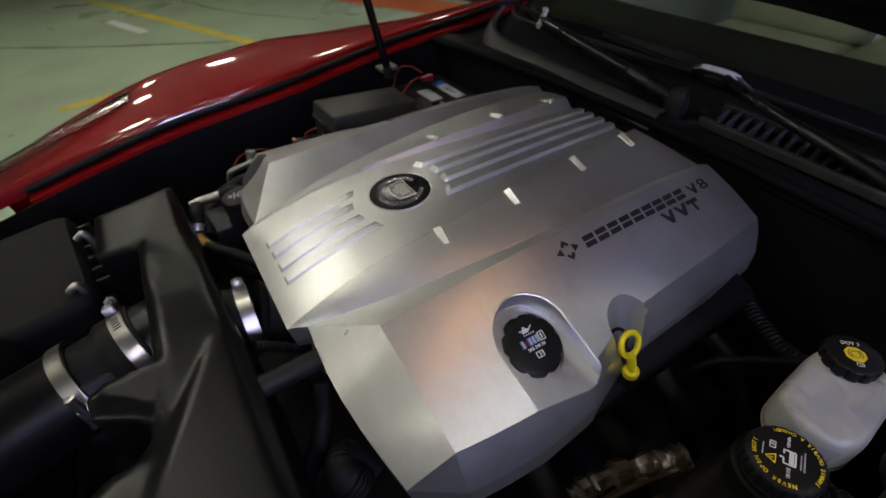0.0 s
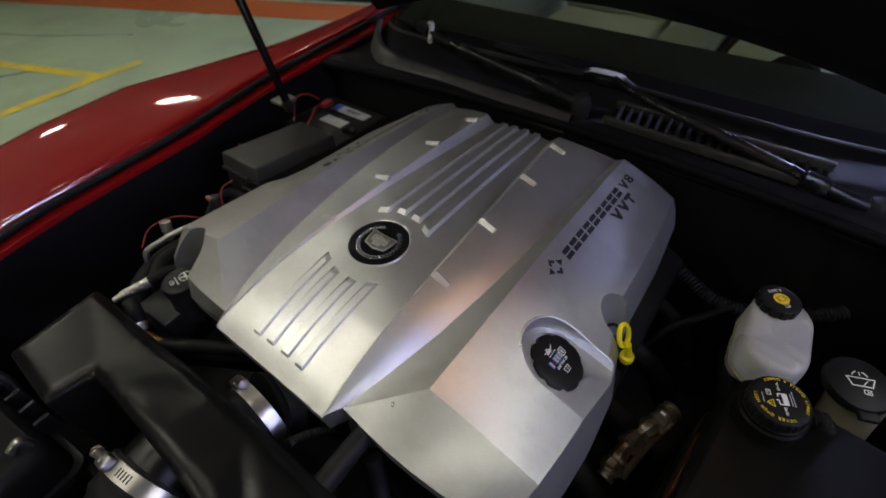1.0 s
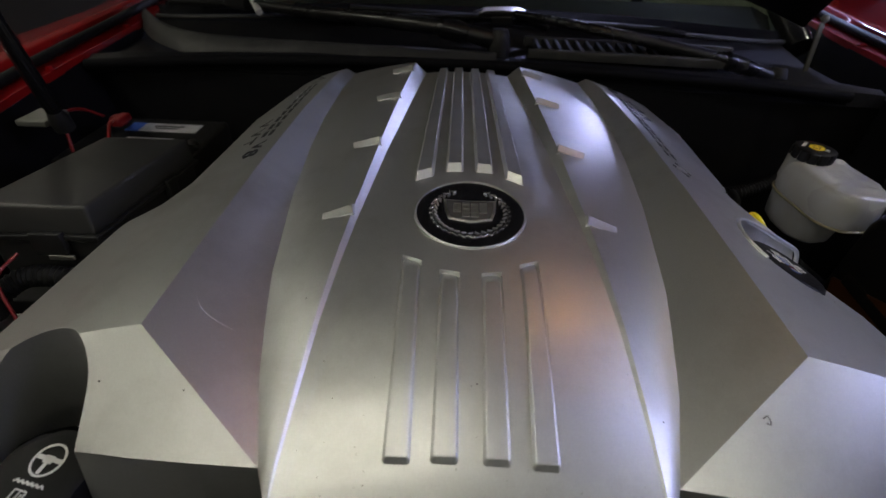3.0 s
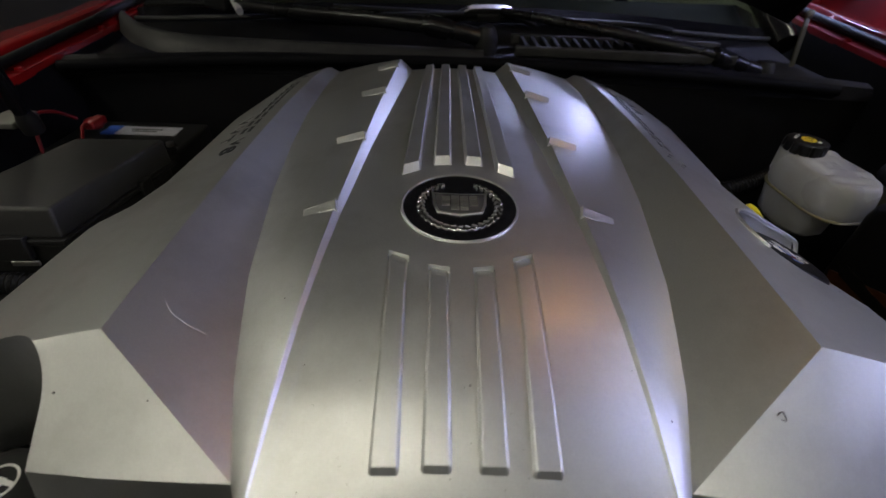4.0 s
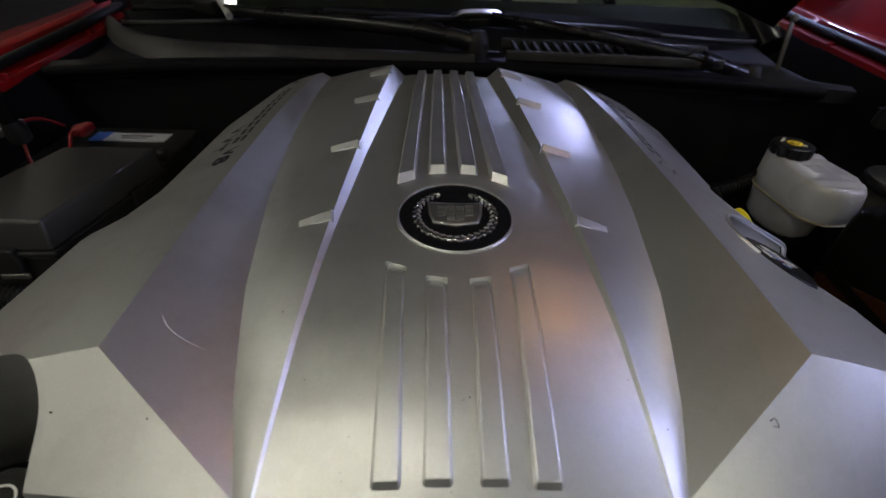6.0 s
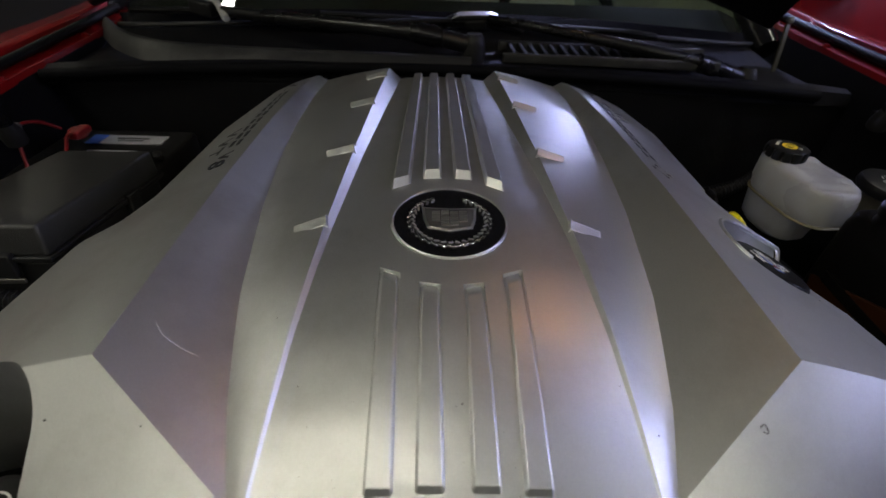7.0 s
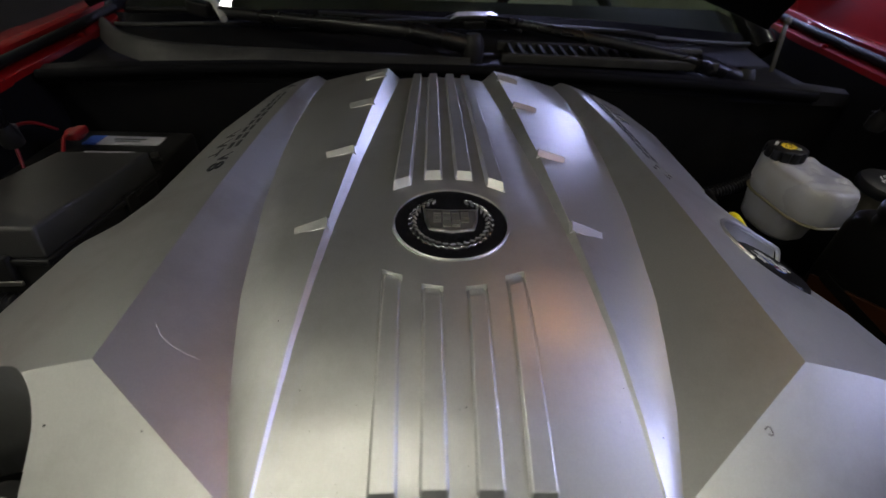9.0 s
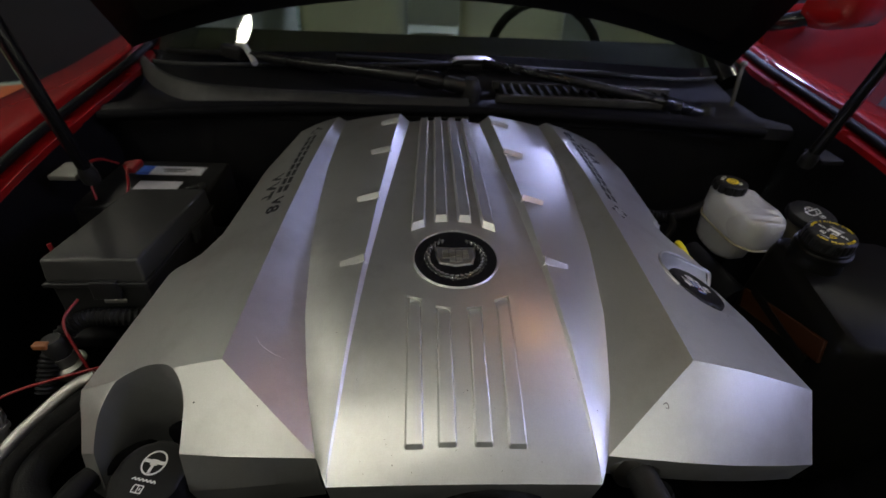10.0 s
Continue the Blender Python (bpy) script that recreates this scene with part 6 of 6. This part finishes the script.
vent_pipe()
hose("wire_loom", [(0.085, -0.245, 0.79), (0.085, -0.225, 0.775), (0.092, -0.20, 0.755), (0.10, -0.18, 0.72)], 0.0055, RUBBER, "thin ribbed black wire loom", "wire loom", 0.0008, 0.004)
hose("wire_loom", [(0.255, -0.205, 0.70), (0.24, -0.215, 0.72), (0.215, -0.20, 0.69), (0.20, -0.18, 0.62)], 0.02, RUBBER, "braided black wire loom", "wire loom", 0.0012, 0.005)
hose("wire", [(-0.49, 0.09, 0.80), (-0.485, 0.085, 0.765), (-0.48, 0.09, 0.72)], 0.0026, REDWIRE, "red wire beside the fuse box", "wire")
hose("wire", [(-0.455, 0.205, 0.79), (-0.488, 0.215, 0.775), (-0.495, 0.23, 0.72)], 0.0026, REDWIRE, "red wire beside the fuse box", "wire")
hose("wire", [(-0.425, 0.02, 0.775), (-0.43, -0.005, 0.765), (-0.42, -0.02, 0.735), (-0.41, -0.03, 0.70)], 0.0016, REDWIRE, "red wire bending down into the engine bay", "wire")
hose("wire", [(-0.335, -0.06, 0.765), (-0.38, -0.075, 0.765), (-0.435, -0.10, 0.76), (-0.465, -0.14, 0.745), (-0.46, -0.17, 0.72)], 0.0015, REDWIRE, "thin red wire beside the engine cover", "wire")
hose("wire_loom", [(-0.345, 0.03, 0.735), (-0.38, 0.015, 0.752), (-0.425, 0.01, 0.752), (-0.445, -0.02, 0.735), (-0.45, -0.05, 0.70)], 0.010, RUBBER, "black wire loom in front of the fuse box", "wire loom", 0.001, 0.005)


def sensor():
    ob = empty("pressure_sensor", (-0.445, -0.02, 0.70), "small sensor with a pale metal base and an orange lock", "sensor")
    world_part("base", lathe([(0.017, 0), (0.019, 0.006), (0.019, 0.014), (0.013, 0.016), (0.013, 0.03)], 20, m=pose(-0.44, -0.02, 0.70)), ALU, ob)
    world_part("plug", lathe([(0.012, 0.028), (0.012, 0.05), (0.009, 0.054)], 16, m=pose(-0.44, -0.02, 0.70)), BLACK, ob)
    world_part("lock", box(0.016, 0.008, 0.007, (-0.445, -0.028, 0.752), bevel=0.002), ORANGEPL, ob, "orange plastic lock")
    return ob


ORANGEPL = mat("orange_plastic", (0.22, 0.075, 0.025), 0.5)
sensor()


FOIL = mat("crumpled_foil", (0.42, 0.38, 0.32), 0.3, 0.9, 0.4, 90, 0.9, 120, dirt=(0.10, 0.07, 0.045), dirt_scale=45, dirt_amount=0.8)


def heat_shield():
    ob = empty("heat_shield", (0.40, 0.10, 0.55), "crumpled rusty metal heat shield beside the engine", "heat shield")
    rnd = random.Random(4)
    wob = [rnd.uniform(-0.3, 0.3) for _ in range(40)]
    world_part("sleeve", tube([(0.378, -0.005, 0.630), (0.380, 0.017, 0.636), (0.386, 0.054, 0.638), (0.398, 0.089, 0.638), (0.410, 0.121, 0.638), (0.419, 0.146, 0.638)], lambda t: 0.013 * (1 + wob[int(t * 36)]), 9, 10), FOIL, ob, "crumpled foil sleeve", smooth=30)
    world_part("rod", tube([(0.398, 0.02, 0.622), (0.406, 0.060, 0.632), (0.420, 0.110, 0.636), (0.43, 0.150, 0.63)], 0.005, 8), RUST, ob)
    return ob


heat_shield()
hose("brake_line", [(0.43, 0.33, 0.70), (0.40, 0.27, 0.715), (0.37, 0.24, 0.70), (0.35, 0.22, 0.66)], 0.006, BAY, "dark metal brake line", "pipe")
hose("engine_harness", [(0.30, 0.40, 0.70), (0.36, 0.36, 0.695), (0.42, 0.34, 0.69), (0.50, 0.36, 0.70), (0.57, 0.40, 0.72)], 0.012, BAY, "black wiring harness along the firewall", "wire loom", 0.0012, 0.006)
